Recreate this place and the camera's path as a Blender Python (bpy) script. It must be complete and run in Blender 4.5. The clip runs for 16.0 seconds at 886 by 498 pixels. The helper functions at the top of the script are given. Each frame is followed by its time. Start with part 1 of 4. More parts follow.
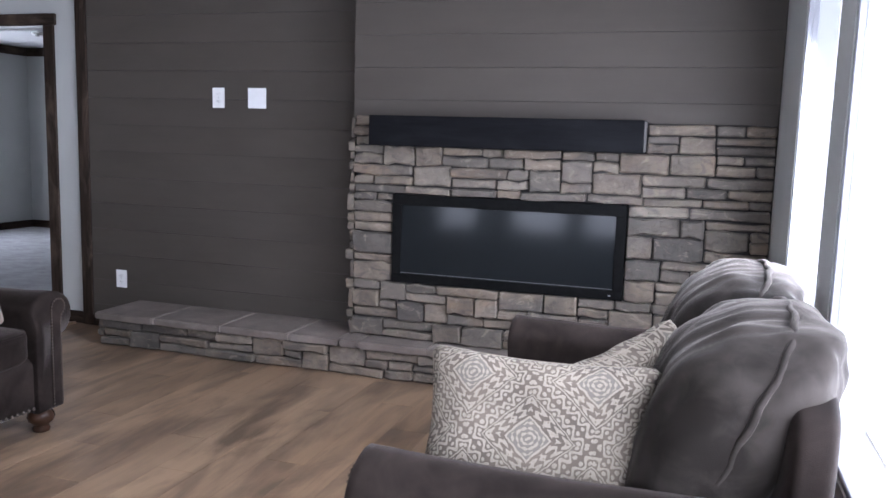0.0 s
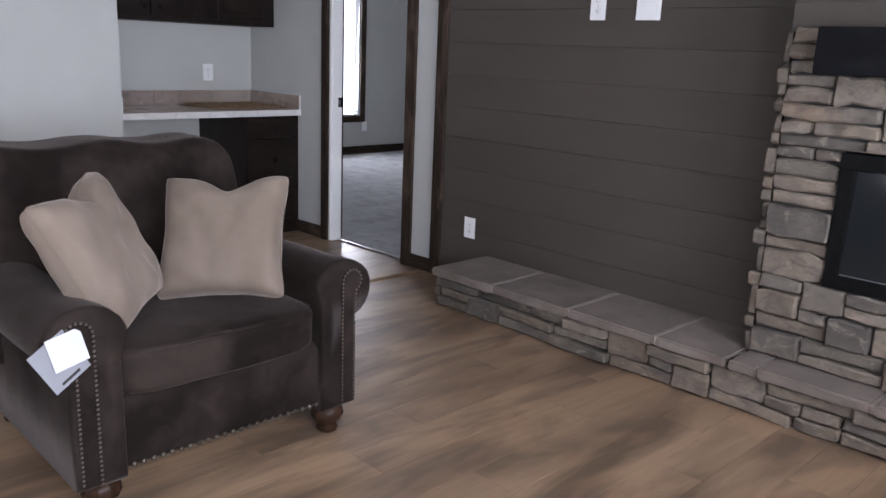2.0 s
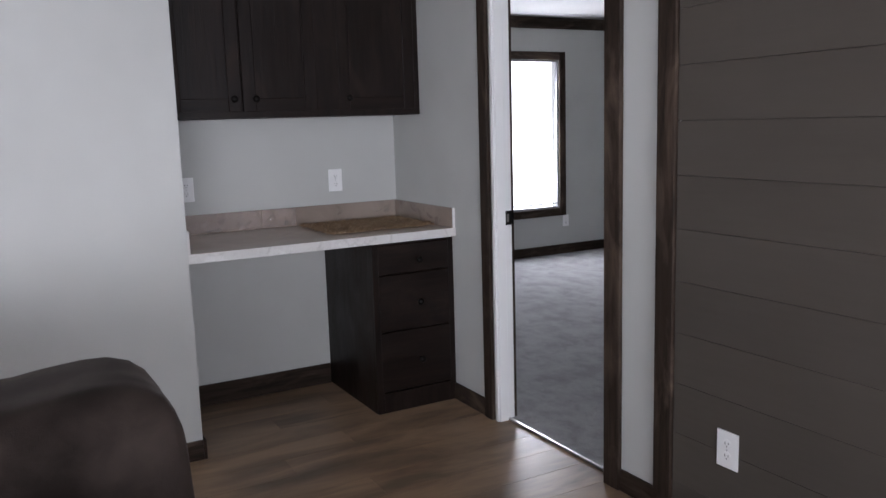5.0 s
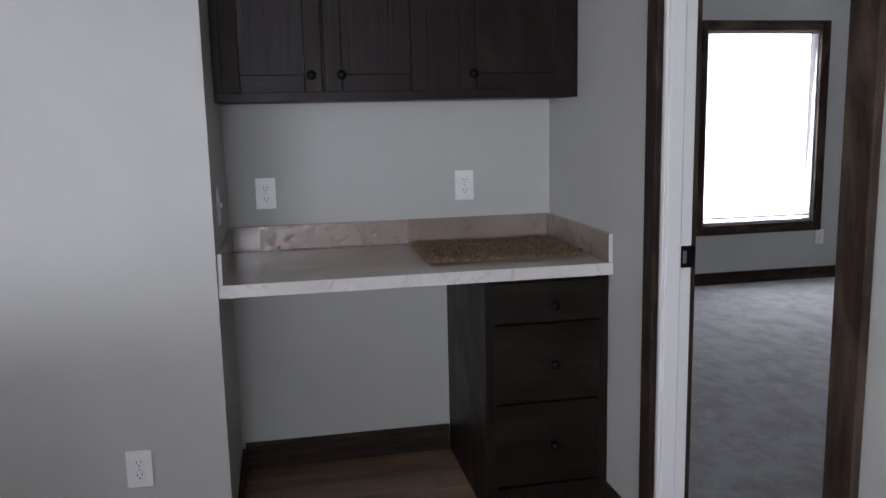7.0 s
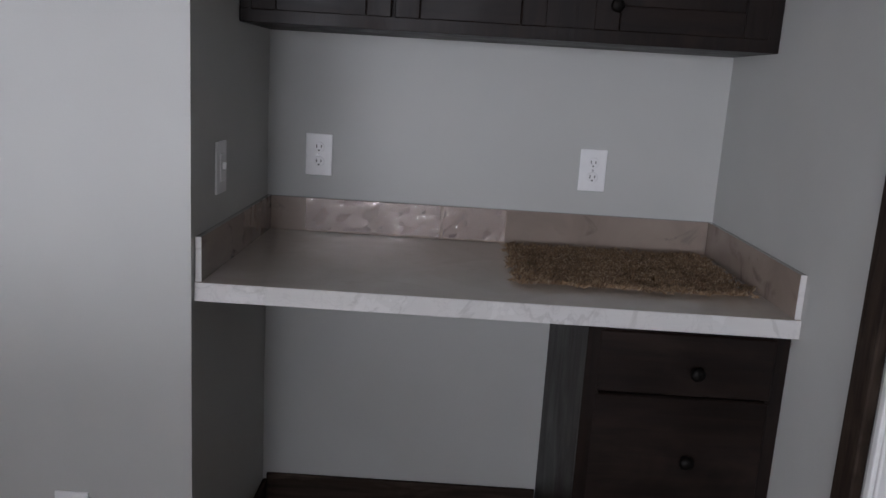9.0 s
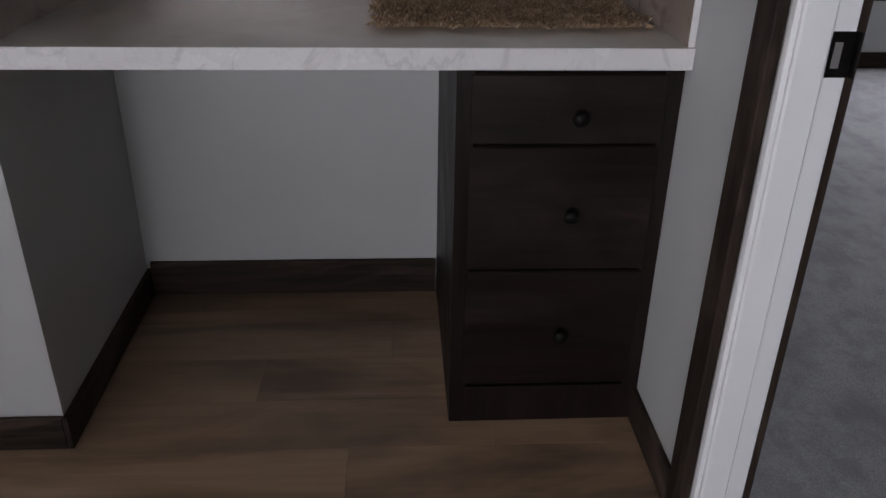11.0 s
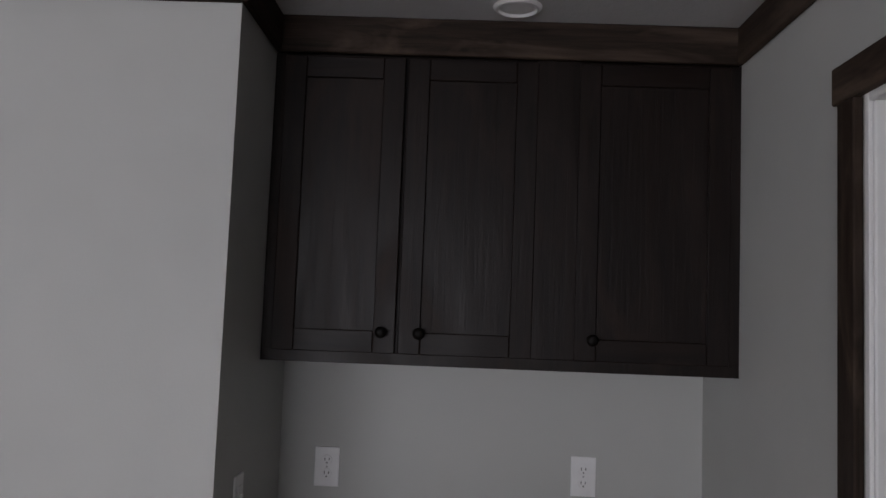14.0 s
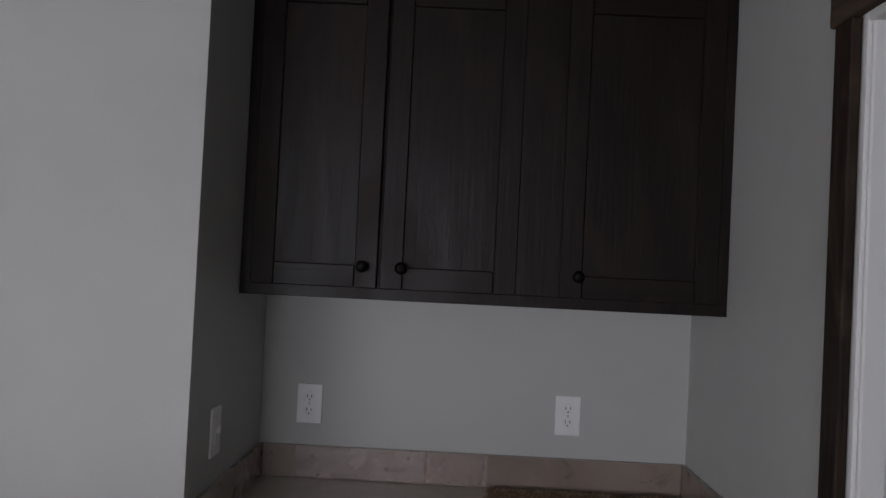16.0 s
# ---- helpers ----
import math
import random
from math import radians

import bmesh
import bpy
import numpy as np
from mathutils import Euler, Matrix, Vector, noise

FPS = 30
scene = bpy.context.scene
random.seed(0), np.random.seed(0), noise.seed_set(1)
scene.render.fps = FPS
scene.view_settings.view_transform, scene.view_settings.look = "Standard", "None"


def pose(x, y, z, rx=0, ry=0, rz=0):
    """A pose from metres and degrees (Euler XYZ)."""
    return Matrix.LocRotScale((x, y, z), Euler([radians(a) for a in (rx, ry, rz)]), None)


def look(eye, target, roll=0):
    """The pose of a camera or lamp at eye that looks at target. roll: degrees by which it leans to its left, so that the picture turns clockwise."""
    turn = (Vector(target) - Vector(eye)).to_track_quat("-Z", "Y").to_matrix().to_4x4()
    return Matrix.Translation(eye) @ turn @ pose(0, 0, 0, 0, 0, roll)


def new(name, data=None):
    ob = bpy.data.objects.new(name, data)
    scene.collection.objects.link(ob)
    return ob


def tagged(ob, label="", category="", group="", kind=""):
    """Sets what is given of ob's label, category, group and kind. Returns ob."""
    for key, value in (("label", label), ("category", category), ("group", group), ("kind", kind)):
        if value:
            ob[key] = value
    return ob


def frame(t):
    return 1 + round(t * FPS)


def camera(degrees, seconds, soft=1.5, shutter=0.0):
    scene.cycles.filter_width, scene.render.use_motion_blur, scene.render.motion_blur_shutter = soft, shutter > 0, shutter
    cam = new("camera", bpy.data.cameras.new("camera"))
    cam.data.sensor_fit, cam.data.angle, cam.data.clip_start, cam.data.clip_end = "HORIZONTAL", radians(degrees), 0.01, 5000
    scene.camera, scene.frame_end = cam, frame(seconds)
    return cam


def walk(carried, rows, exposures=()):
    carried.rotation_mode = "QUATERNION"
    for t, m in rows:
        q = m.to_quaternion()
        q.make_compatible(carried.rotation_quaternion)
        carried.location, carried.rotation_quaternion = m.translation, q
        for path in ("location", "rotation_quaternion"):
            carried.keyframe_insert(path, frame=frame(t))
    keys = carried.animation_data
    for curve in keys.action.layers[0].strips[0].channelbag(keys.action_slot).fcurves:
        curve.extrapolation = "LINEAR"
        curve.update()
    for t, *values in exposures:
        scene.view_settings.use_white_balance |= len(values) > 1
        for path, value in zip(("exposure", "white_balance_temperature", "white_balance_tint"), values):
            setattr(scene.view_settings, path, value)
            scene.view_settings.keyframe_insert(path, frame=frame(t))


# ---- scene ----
cam = camera(57.6, 16.0)
PATH = [
    (0, (4.017, -4.619, 1.37), (3.416, -2.731, 1.105), 1.7),
    (0.3, (3.97, -4.412, 1.419), (3.28, -2.55, 1.181), 1.5),
    (0.5, (3.883, -4.318, 1.417), (3.091, -2.493, 1.204), 2.5),
    (0.7, (3.832, -4.178, 1.43), (2.909, -2.42, 1.19), 0.2),
    (1, (3.749, -4.038, 1.397), (2.763, -2.339, 1.019), -2.5),
    (1.5, (3.662, -3.682, 1.383), (2.496, -2.116, 0.951), -1.6),
    (2, (3.417, -3.419, 1.365), (2.038, -2.051, 0.888), 2.4),
    (2.5, (3.22, -3.253, 1.358), (1.76, -1.98, 0.86), 1.3),
    (3, (2.985, -2.967, 1.357), (1.544, -1.676, 0.85), 1.2),
    (3.5, (2.731, -2.752, 1.367), (1.299, -1.456, 0.848), 1.2),
    (4, (2.495, -2.485, 1.367), (1.109, -1.139, 0.852), 0.3),
    (4.5, (2.256, -2.196, 1.411), (0.727, -0.967, 1.02), -0.5),
    (5, (1.942, -2.02, 1.433), (0.214, -1.061, 1.124), -1.7),
    (5.2, (1.847, -1.952, 1.447), (0.098, -1.024, 1.164), -2.1),
    (7.5, (0.775, -0.972, 1.39), (-1.194, -0.8, 1.086), -0.6),
    (8, (0.525, -0.899, 1.37), (-1.457, -0.893, 1.099), 0.4),
    (8.2, (0.424, -0.863, 1.373), (-1.552, -0.818, 1.071), 2.5),
    (10.3, (-0.026, -0.661, 1.344), (-1.93, -0.767, 0.741), 1.0),
    (10.5, (-0.032, -0.628, 1.302), (-1.914, -0.66, 0.626), 0.1),
    (11, (-0.052, -0.571, 1.256), (-1.83, -0.458, 0.348), 1.0),
    (11.5, (-0.08, -0.511, 1.264), (-1.834, -0.313, 0.323), -0.3),
    (12, (-0.092, -0.535, 1.306), (-1.91, -0.332, 0.499), -0.2),
    (12.5, (-0.015, -0.579, 1.386), (-1.959, -0.516, 0.918), -0.5),
    (13, (0.191, -0.693, 1.493), (-1.791, -0.638, 1.233), 0.6),
    (13.5, (0.306, -0.734, 1.58), (-1.693, -0.76, 1.553), 1.9),
    (14, (0.343, -0.772, 1.633), (-1.65, -0.82, 1.79), 2.2),
    (14.5, (0.345, -0.77, 1.636), (-1.642, -0.817, 1.854), 3.2),
    (15, (0.331, -0.766, 1.627), (-1.663, -0.808, 1.771), 3.4),
    (15.5, (0.305, -0.763, 1.618), (-1.69, -0.797, 1.748), 3.2),
    (16, (0.284, -0.73, 1.583), (-1.715, -0.77, 1.626), 2.8),
]
walk(cam, [(t, look(eye, target, roll)) for t, eye, target, roll in PATH],
     [(0.0, -0.45, 5640, 17), (1.0, -0.62, 5740, 17), (2.0, -0.53, 5980, 17), (4.0, -0.47, 6110, 17), (5.0, -0.5, 6150, 17), (8.0, -0.86, 6150, 16), (10.5, -0.8, 6270, 18), (12.5, -0.85, 6200, 17), (14.0, -1.45, 6450, 17), (16.0, -1.48, 6350, 17)])

# ---------------------------------------------------------------- light
world = bpy.data.worlds.new("sky")
scene.world = world
world.use_nodes = True
wn = world.node_tree
sky = wn.nodes.new("ShaderNodeTexSky")
sky.sky_type, sky.sun_disc = "NISHITA", False
sky.sun_elevation, sky.sun_rotation = radians(38), radians(200)
wn.links.new(sky.outputs[0], wn.nodes["Background"].inputs[0])
wn.nodes["Background"].inputs[1].default_value = 0.1
scene.view_settings.exposure = 0.0


def lamp(name, loc, target, sx, sy, power, colour, spread=180):
    d = bpy.data.lights.new(name, "AREA")
    d.shape, d.size, d.size_y, d.energy, d.color, d.spread = "RECTANGLE", sx, sy, power, colour, radians(spread)
    ob = new(name, d)
    ob.matrix_world = look(loc, target)
    return ob


DAY = (0.95, 0.97, 1.0)
sun = bpy.data.lights.new("sun", "SUN")
sun.energy, sun.angle, sun.color = 1.0, radians(12), (1.0, 0.96, 0.9)
new("sun", sun).matrix_world = look((0, 0, 20), (2, -9, 0))
lamp("window_light", (4.42, -1.56, 1.2), (0, -1.3, 0.95), 0.88, 1.15, 112, DAY, 170)
lamp("window_light", (4.42, -3.57, 1.2), (0, -3.2, 0.95), 2.5, 1.15, 118, DAY, 130)
lamp("window_light", (0.565, -7.56, 1.3), (0.565, 0, 0.9), 0.55, 1.2, 13, DAY, 140)
lamp("window_light", (1.79, -7.56, 1.3), (1.79, 0, 0.9), 0.75, 1.2, 19, DAY, 140)
lamp("window_light", (2.85, -7.56, 1.3), (2.85, 0, 0.9), 0.75, 1.2, 19, DAY, 140)
lamp("window_light", (-5.03, 2.8, 1.3), (0, 2.6, 0.8), 0.85, 1.45, 76, DAY)

# ---------------------------------------------------------------- materials


class Mat:
    """A node material under construction."""

    def __init__(self, name, rough=0.6, metal=0.0, spec=0.5):
        self.m = bpy.data.materials.new(name)
        self.m.use_nodes = True
        self.t = self.m.node_tree
        self.b = self.t.nodes["Principled BSDF"]
        self.b.inputs["Roughness"].default_value = rough
        self.b.inputs["Metallic"].default_value = metal
        self.b.inputs["Specular IOR Level"].default_value = spec
        self.co = self.t.nodes.new("ShaderNodeTexCoord").outputs["Object"]

    def node(self, kind, **values):
        n = self.t.nodes.new(kind)
        for k, v in values.items():
            sock = n.inputs[k.replace("_", " ")]
            if hasattr(v, "links"):
                self.t.links.new(v, sock)
            else:
                sock.default_value = v
        return n

    def link(self, a, b):
        self.t.links.new(a, b)

    def stretch(self, x, y, z, co=None):
        n = self.t.nodes.new("ShaderNodeMapping")
        self.link(co or self.co, n.inputs[0])
        n.inputs["Scale"].default_value = (x, y, z)
        return n.outputs[0]

    def shifted(self, amount=37.0, co=None):
        """Coordinates that differ from object to object."""
        r = self.t.nodes.new("ShaderNodeObjectInfo").outputs["Random"]
        c = self.t.nodes.new("ShaderNodeCombineXYZ")
        mul = self.math("MULTIPLY", r, amount)
        for i in range(3):
            self.link(mul, c.inputs[i])
        a = self.t.nodes.new("ShaderNodeVectorMath")
        self.link(co or self.co, a.inputs[0])
        self.link(c.outputs[0], a.inputs[1])
        return a.outputs[0]

    def rand(self):
        return self.t.nodes.new("ShaderNodeObjectInfo").outputs["Random"]

    def math(self, op, a, b=0.0, clamp=False):
        n = self.t.nodes.new("ShaderNodeMath")
        n.operation, n.use_clamp = op, clamp
        for i, v in enumerate((a, b)):
            if hasattr(v, "links"):
                self.link(v, n.inputs[i])
            else:
                n.inputs[i].default_value = v
        return n.outputs[0]

    def noise(self, scale, co=None, detail=4.0, rough=0.6, distort=0.0):
        n = self.node("ShaderNodeTexNoise", Scale=scale, Detail=detail, Roughness=rough, Distortion=distort)
        self.link(co or self.co, n.inputs["Vector"])
        return n.outputs["Fac"]

    def ramp(self, fac, *stops):
        n = self.t.nodes.new("ShaderNodeValToRGB")
        e = n.color_ramp.elements
        while len(e) < len(stops):
            e.new(0.5)
        for el, (p, c) in zip(e, stops):
            el.position = p
            el.color = (*c, 1) if len(c) == 3 else c
        self.link(fac, n.inputs[0])
        return n.outputs[0]

    def mix(self, fac, a, b, mode="MIX"):
        n = self.t.nodes.new("ShaderNodeMix")
        n.data_type, n.blend_type = "RGBA", mode
        for v, s in ((fac, n.inputs[0]), (a, n.inputs[6]), (b, n.inputs[7])):
            if hasattr(v, "links"):
                self.link(v, s)
            else:
                s.default_value = v if isinstance(v, (int, float)) else (*v, 1)
        return n.outputs[2]

    def colour(self, c):
        s = self.b.inputs["Base Color"]
        if hasattr(c, "links"):
            self.link(c, s)
        else:
            s.default_value = (*c, 1)
        return self

    def rough(self, v):
        self.link(v, self.b.inputs["Roughness"])
        return self

    def bump(self, height, strength=0.3, dist=0.002):
        n = self.t.nodes.new("ShaderNodeBump")
        n.inputs["Strength"].default_value, n.inputs["Distance"].default_value = strength, dist
        self.link(height, n.inputs["Height"])
        self.link(n.outputs[0], self.b.inputs["Normal"])
        return self

    def sheen(self, amount, tint, rough=0.4):
        self.b.inputs["Sheen Weight"].default_value = amount
        self.b.inputs["Sheen Tint"].default_value = (*tint, 1)
        self.b.inputs["Sheen Roughness"].default_value = rough
        return self


def grey(v):
    return (v, v, v)


def paint(name, c, rough=0.55, spread=0.06, peel=0.25):
    k = Mat(name, rough)
    big = k.noise(1.3, detail=3)
    fine = k.noise(160, detail=2)
    a, b = [tuple(x * (1 + s * spread) for x in c) for s in (-1, 1)]
    k.colour(k.ramp(big, (0.3, a), (0.7, b)))
    return k.bump(k.math("ADD", fine, k.math("MULTIPLY", k.noise(9), 0.6)), peel, 0.0012).m


WALL = paint("wall_paint", (0.468, 0.474, 0.456))
WHITE = paint("white_trim_paint", (0.78, 0.78, 0.77), 0.4, 0.03, 0.12)
CEIL = Mat("textured_ceiling", 0.85)
CEIL.colour(CEIL.ramp(CEIL.noise(2.0), (0.3, grey(0.55)), (0.7, grey(0.6))))
CEIL = CEIL.bump(CEIL.math("ADD", CEIL.noise(55, detail=5), CEIL.noise(14)), 0.6, 0.004).m


def shiplap():
    k = Mat("shiplap_paint", 0.55, 0, 0.15)
    v = k.shifted()
    grain = k.noise(7, k.stretch(0.35, 1, 9, v), 5)
    knots = k.noise(2.2, k.stretch(0.5, 1, 1.4, v))
    c = k.mix(k.ramp(knots, (0.3, grey(0)), (0.75, grey(1))), (0.066, 0.0565, 0.0475), (0.083, 0.0715, 0.0605))
    c = k.mix(k.math("MULTIPLY", k.rand(), 0.22), c, (0.052, 0.046, 0.042))
    k.colour(c).rough(k.ramp(grain, (0.3, grey(0.5)), (0.7, grey(0.66))))
    return k.bump(grain, 0.25, 0.0015).m


def dark_wood(name, a, b, patch, axis, rough=0.5, relief=0.35, spec=0.13, wear=0.52):
    """Stained wood; axis: the grain's direction."""
    k = Mat(name, rough, 0, spec)
    v = k.shifted()
    s = [14, 14, 14]
    s[axis] = 0.9
    grain = k.noise(3.2, k.stretch(*s, v), 6, 0.65, 0.6)
    s2 = [5, 5, 5]
    s2[axis] = 1.6
    worn = k.noise(1.4, k.stretch(*s2, v), 4, 0.6, 0.8)
    c = k.mix(k.ramp(grain, (0.32, grey(0)), (0.7, grey(1))), a, b)
    c = k.mix(k.ramp(worn, (wear, grey(0)), (wear + 0.2, grey(0.75))), c, patch)
    k.colour(c).rough(k.ramp(worn, (0.3, grey(rough - 0.08)), (0.7, grey(rough + 0.14))))
    return k.bump(k.math("ADD", grain, k.math("MULTIPLY", worn, 0.4)), relief, 0.002).m


TRIM = [dark_wood("rough_trim_wood", (0.013, 0.0088, 0.0066), (0.046, 0.031, 0.023), (0.115, 0.083, 0.062), ax, 0.6, 0.7, 0.13, 0.485) for ax in range(3)]
CAB = [dark_wood("espresso_wood", (0.0046, 0.0027, 0.002), (0.0138, 0.0079, 0.0057), (0.025, 0.0148, 0.011), ax, 0.42, 0.6, 0.2) for ax in range(3)]
SHIP = shiplap()


def floor_wood():
    k = Mat("oak_vinyl_plank", 0.38, 0, 0.35)
    v = k.shifted(53.0)
    grain = k.noise(3.0, k.stretch(18, 0.7, 1, v), 6, 0.6, 0.3)
    here = k.t.nodes.new("ShaderNodeNewGeometry").outputs["Position"]
    smoke = k.math("ADD", k.math("MULTIPLY", k.noise(1.0, k.stretch(4.4, 1.25, 1, here), 4, 0.55, 0.7), 0.6), k.math("MULTIPLY", k.noise(1.0, k.stretch(5.0, 1.5, 1, v), 4, 0.5, 0.6), 0.4))
    cloud = k.noise(1.1, k.stretch(2.6, 0.7, 1, here), 3, 0.5, 0.3)
    knot = k.noise(2.0, k.stretch(3.2, 1.1, 1, v), 2)
    c = k.mix(k.ramp(grain, (0.3, grey(0)), (0.72, grey(1))), (0.28, 0.178, 0.104), (0.375, 0.25, 0.155))
    c = k.mix(k.ramp(cloud, (0.36, grey(0)), (0.68, grey(0.45))), c, (0.36, 0.255, 0.17))
    c = k.mix(k.ramp(smoke, (0.44, grey(0)), (0.6, grey(0.86))), c, (0.098, 0.066, 0.045))
    c = k.mix(k.ramp(knot, (0.68, grey(0)), (0.8, grey(0.6))), c, (0.06, 0.038, 0.024))
    c = k.mix(k.math("MULTIPLY", k.rand(), 0.28), c, (0.165, 0.113, 0.076))
    k.colour(c).rough(k.ramp(grain, (0.2, grey(0.28)), (0.8, grey(0.42))))
    return k.bump(grain, 0.05, 0.0008).m


FLOOR = floor_wood()


def carpet():
    k = Mat("grey_carpet", 0.95)
    f = k.noise(260, detail=3)
    g = k.noise(5.5, k.stretch(1, 1.3, 1), 6, 0.68, 0.15)
    c = k.mix(k.ramp(f, (0.3, grey(0)), (0.7, grey(1))), (0.24, 0.24, 0.245), (0.44, 0.44, 0.445))
    c = k.mix(k.ramp(g, (0.42, grey(0)), (0.62, grey(0.7))), c, (0.19, 0.186, 0.19))
    k.colour(c).sheen(0.25, (0.8, 0.8, 0.82))
    return k.bump(k.math("ADD", f, g), 0.8, 0.006).m


CARPET = carpet()


def stone(name, warm=1.0):
    k = Mat(name, 0.82, 0, 0.25)
    v = k.shifted(91.0)
    r = k.rand()
    r2 = k.math("FRACT", k.math("MULTIPLY", r, 7.31))
    base = k.ramp(r, (0.0, (0.092, 0.081, 0.07)), (0.2, (0.178, 0.151, 0.124)), (0.42, (0.119, 0.104, 0.087)), (0.62, (0.242, 0.198, 0.152)),
                  (0.8, (0.164, 0.13, 0.1)), (1.0, (0.276, 0.236, 0.19)))
    blot = k.noise(4.5, v, 4, 0.55, 0.4)
    c = k.mix(k.ramp(blot, (0.42, grey(0)), (0.68, grey(0.6))), base, (0.06, 0.054, 0.049))
    tan = k.noise(3.1, k.stretch(1, 1, 1.6, v), 3)
    c = k.mix(k.math("MULTIPLY", k.ramp(tan, (0.5, grey(0)), (0.7, grey(1))), k.math("MULTIPLY", r2, 0.7)), c, (0.26, 0.18, 0.118))
    fine = k.noise(60, v, 6, 0.7)
    c = k.mix(k.ramp(fine, (0.3, grey(0.25)), (0.6, grey(0))), c, (0.13, 0.122, 0.115))
    scab = k.noise(11, k.stretch(1, 1, 1.7, v), 5, 0.65, 0.8)
    c = k.mix(k.ramp(scab, (0.52, grey(0)), (0.64, grey(0.55))), c, (0.075, 0.068, 0.062))
    c = k.mix(k.ramp(scab, (0.34, grey(0.5)), (0.43, grey(0))), c, (0.31, 0.258, 0.206))
    k.colour(c)
    facet = k.node("ShaderNodeTexVoronoi", Scale=9.0, Randomness=1.0)
    facet.feature = "SMOOTH_F1"
    k.link(k.stretch(1, 1, 1.8, v), facet.inputs["Vector"])
    relief = k.math("ADD", k.math("MULTIPLY", fine, 0.35), k.noise(13, v, 5))
    return k.bump(k.math("ADD", relief, k.math("MULTIPLY", facet.outputs["Distance"], 0.9)), 0.9, 0.014).m


STONE = stone("ledge_stone")
MORTAR = paint("dark_mortar", (0.035, 0.032, 0.03), 0.95, 0.3, 0.9)


GROUT = paint("pale_grout", (0.33, 0.285, 0.25), 0.9, 0.3, 0.9)


def slate():
    k = Mat("hearth_slab_stone", 0.7)
    v = k.shifted(23.0)
    n = k.noise(4.5, v, 6, 0.62, 0.3)
    c = k.ramp(n, (0.3, (0.118, 0.097, 0.083)), (0.55, (0.185, 0.155, 0.134)), (0.78, (0.27, 0.226, 0.195)))
    c = k.mix(k.math("MULTIPLY", k.rand(), 0.3), c, (0.19, 0.15, 0.128))
    k.colour(c)
    return k.bump(k.math("ADD", k.noise(26, v, 6), n), 0.5, 0.006).m


SLAB = slate()


def marble():
    k = Mat("marble_laminate", 0.24)
    warp = k.noise(2.6, detail=5, distort=1.6)
    vein = k.ramp(k.math("ABSOLUTE", k.math("SUBTRACT", warp, 0.5)), (0.0, grey(0.45)), (0.02, grey(0)))
    vein2 = k.ramp(k.math("ABSOLUTE", k.math("SUBTRACT", k.noise(11, detail=4, distort=1.2), 0.52)), (0.0, grey(0.3)), (0.02, grey(0)))
    c = k.mix(k.noise(3), (0.56, 0.55, 0.53), (0.68, 0.67, 0.655))
    c = k.mix(vein, c, (0.4, 0.385, 0.37))
    c = k.mix(vein2, c, (0.46, 0.45, 0.44))
    k.colour(c).rough(k.ramp(k.noise(7), (0.3, grey(0.17)), (0.7, grey(0.3))))
    return k.bump(k.noise(240), 0.06, 0.0006).m


MARBLE = marble()


def taupe_laminate(name, a, b, spot, coat, shine):
    k = Mat(name, 0.2)
    cloud = k.noise(4.2, detail=5, distort=0.8)
    c = k.mix(k.ramp(cloud, (0.32, grey(0)), (0.68, grey(1))), a, b)
    spots = k.ramp(k.noise(8.5, k.stretch(1, 0.8, 1.3), 5, 0.6, 1.2), (0.58, grey(0)), (0.72, grey(0.6)))
    k.colour(k.mix(spots, c, spot)).rough(k.ramp(k.noise(2.5, detail=2), (0.3, grey(shine)), (0.7, grey(shine + 0.05))))
    k.b.inputs["Coat Weight"].default_value = coat
    k.b.inputs["Coat Roughness"].default_value = 0.1
    return k.bump(k.noise(240), 0.06, 0.0006).m


# one laminate, two tones: splashes coloured darker for shade, worktop paler for light
LAM_SHADED = taupe_laminate("stone_laminate_shaded", (0.24, 0.19, 0.158), (0.31, 0.253, 0.213), (0.1, 0.076, 0.062), 0.6, 0.2)
LAM_LIT = taupe_laminate("stone_laminate_lit", (0.45, 0.394, 0.344), (0.52, 0.46, 0.406), (0.43, 0.375, 0.327), 0.1, 0.15)


def velvet(name, a, b, tint, amount):
    """Pile brushed this way and that, in wide soft patches."""
    k = Mat(name, 0.8, 0, 0.08)
    v = k.shifted(11)
    brush = k.noise(2.6, v, 3, 0.55, 0.6)
    streak = k.noise(12.0, v, 4, 0.6, 0.6)
    mixd = k.math("ADD", k.math("MULTIPLY", brush, 0.7), k.math("MULTIPLY", streak, 0.3))
    fine = k.noise(420, detail=2)
    k.colour(k.mix(k.ramp(mixd, (0.39, grey(0)), (0.61, grey(1))), a, b)).sheen(amount, tint, 0.3)
    return k.bump(k.math("ADD", fine, k.math("MULTIPLY", streak, 1.2)), 0.3, 0.003).m


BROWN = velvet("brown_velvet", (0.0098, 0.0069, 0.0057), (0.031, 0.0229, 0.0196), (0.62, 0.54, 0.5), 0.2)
# the brown velvet lightened for back cushions: window light put into the colour
BROWN_LIT = velvet("brown_velvet_lit", (0.0175, 0.0143, 0.0122), (0.053, 0.0445, 0.0388), (0.8, 0.73, 0.66), 0.27)
TAN = velvet("tan_velvet", (0.152, 0.119, 0.094), (0.186, 0.149, 0.121), (1.0, 0.92, 0.84), 0.32)
NAIL = Mat("antique_nailhead", 0.38, 0.9).colour((0.1, 0.083, 0.068)).m
FOOT = dark_wood("turned_foot_wood", (0.018, 0.009, 0.0055), (0.042, 0.022, 0.0135), (0.055, 0.03, 0.019), 2, 0.3, 0.15)


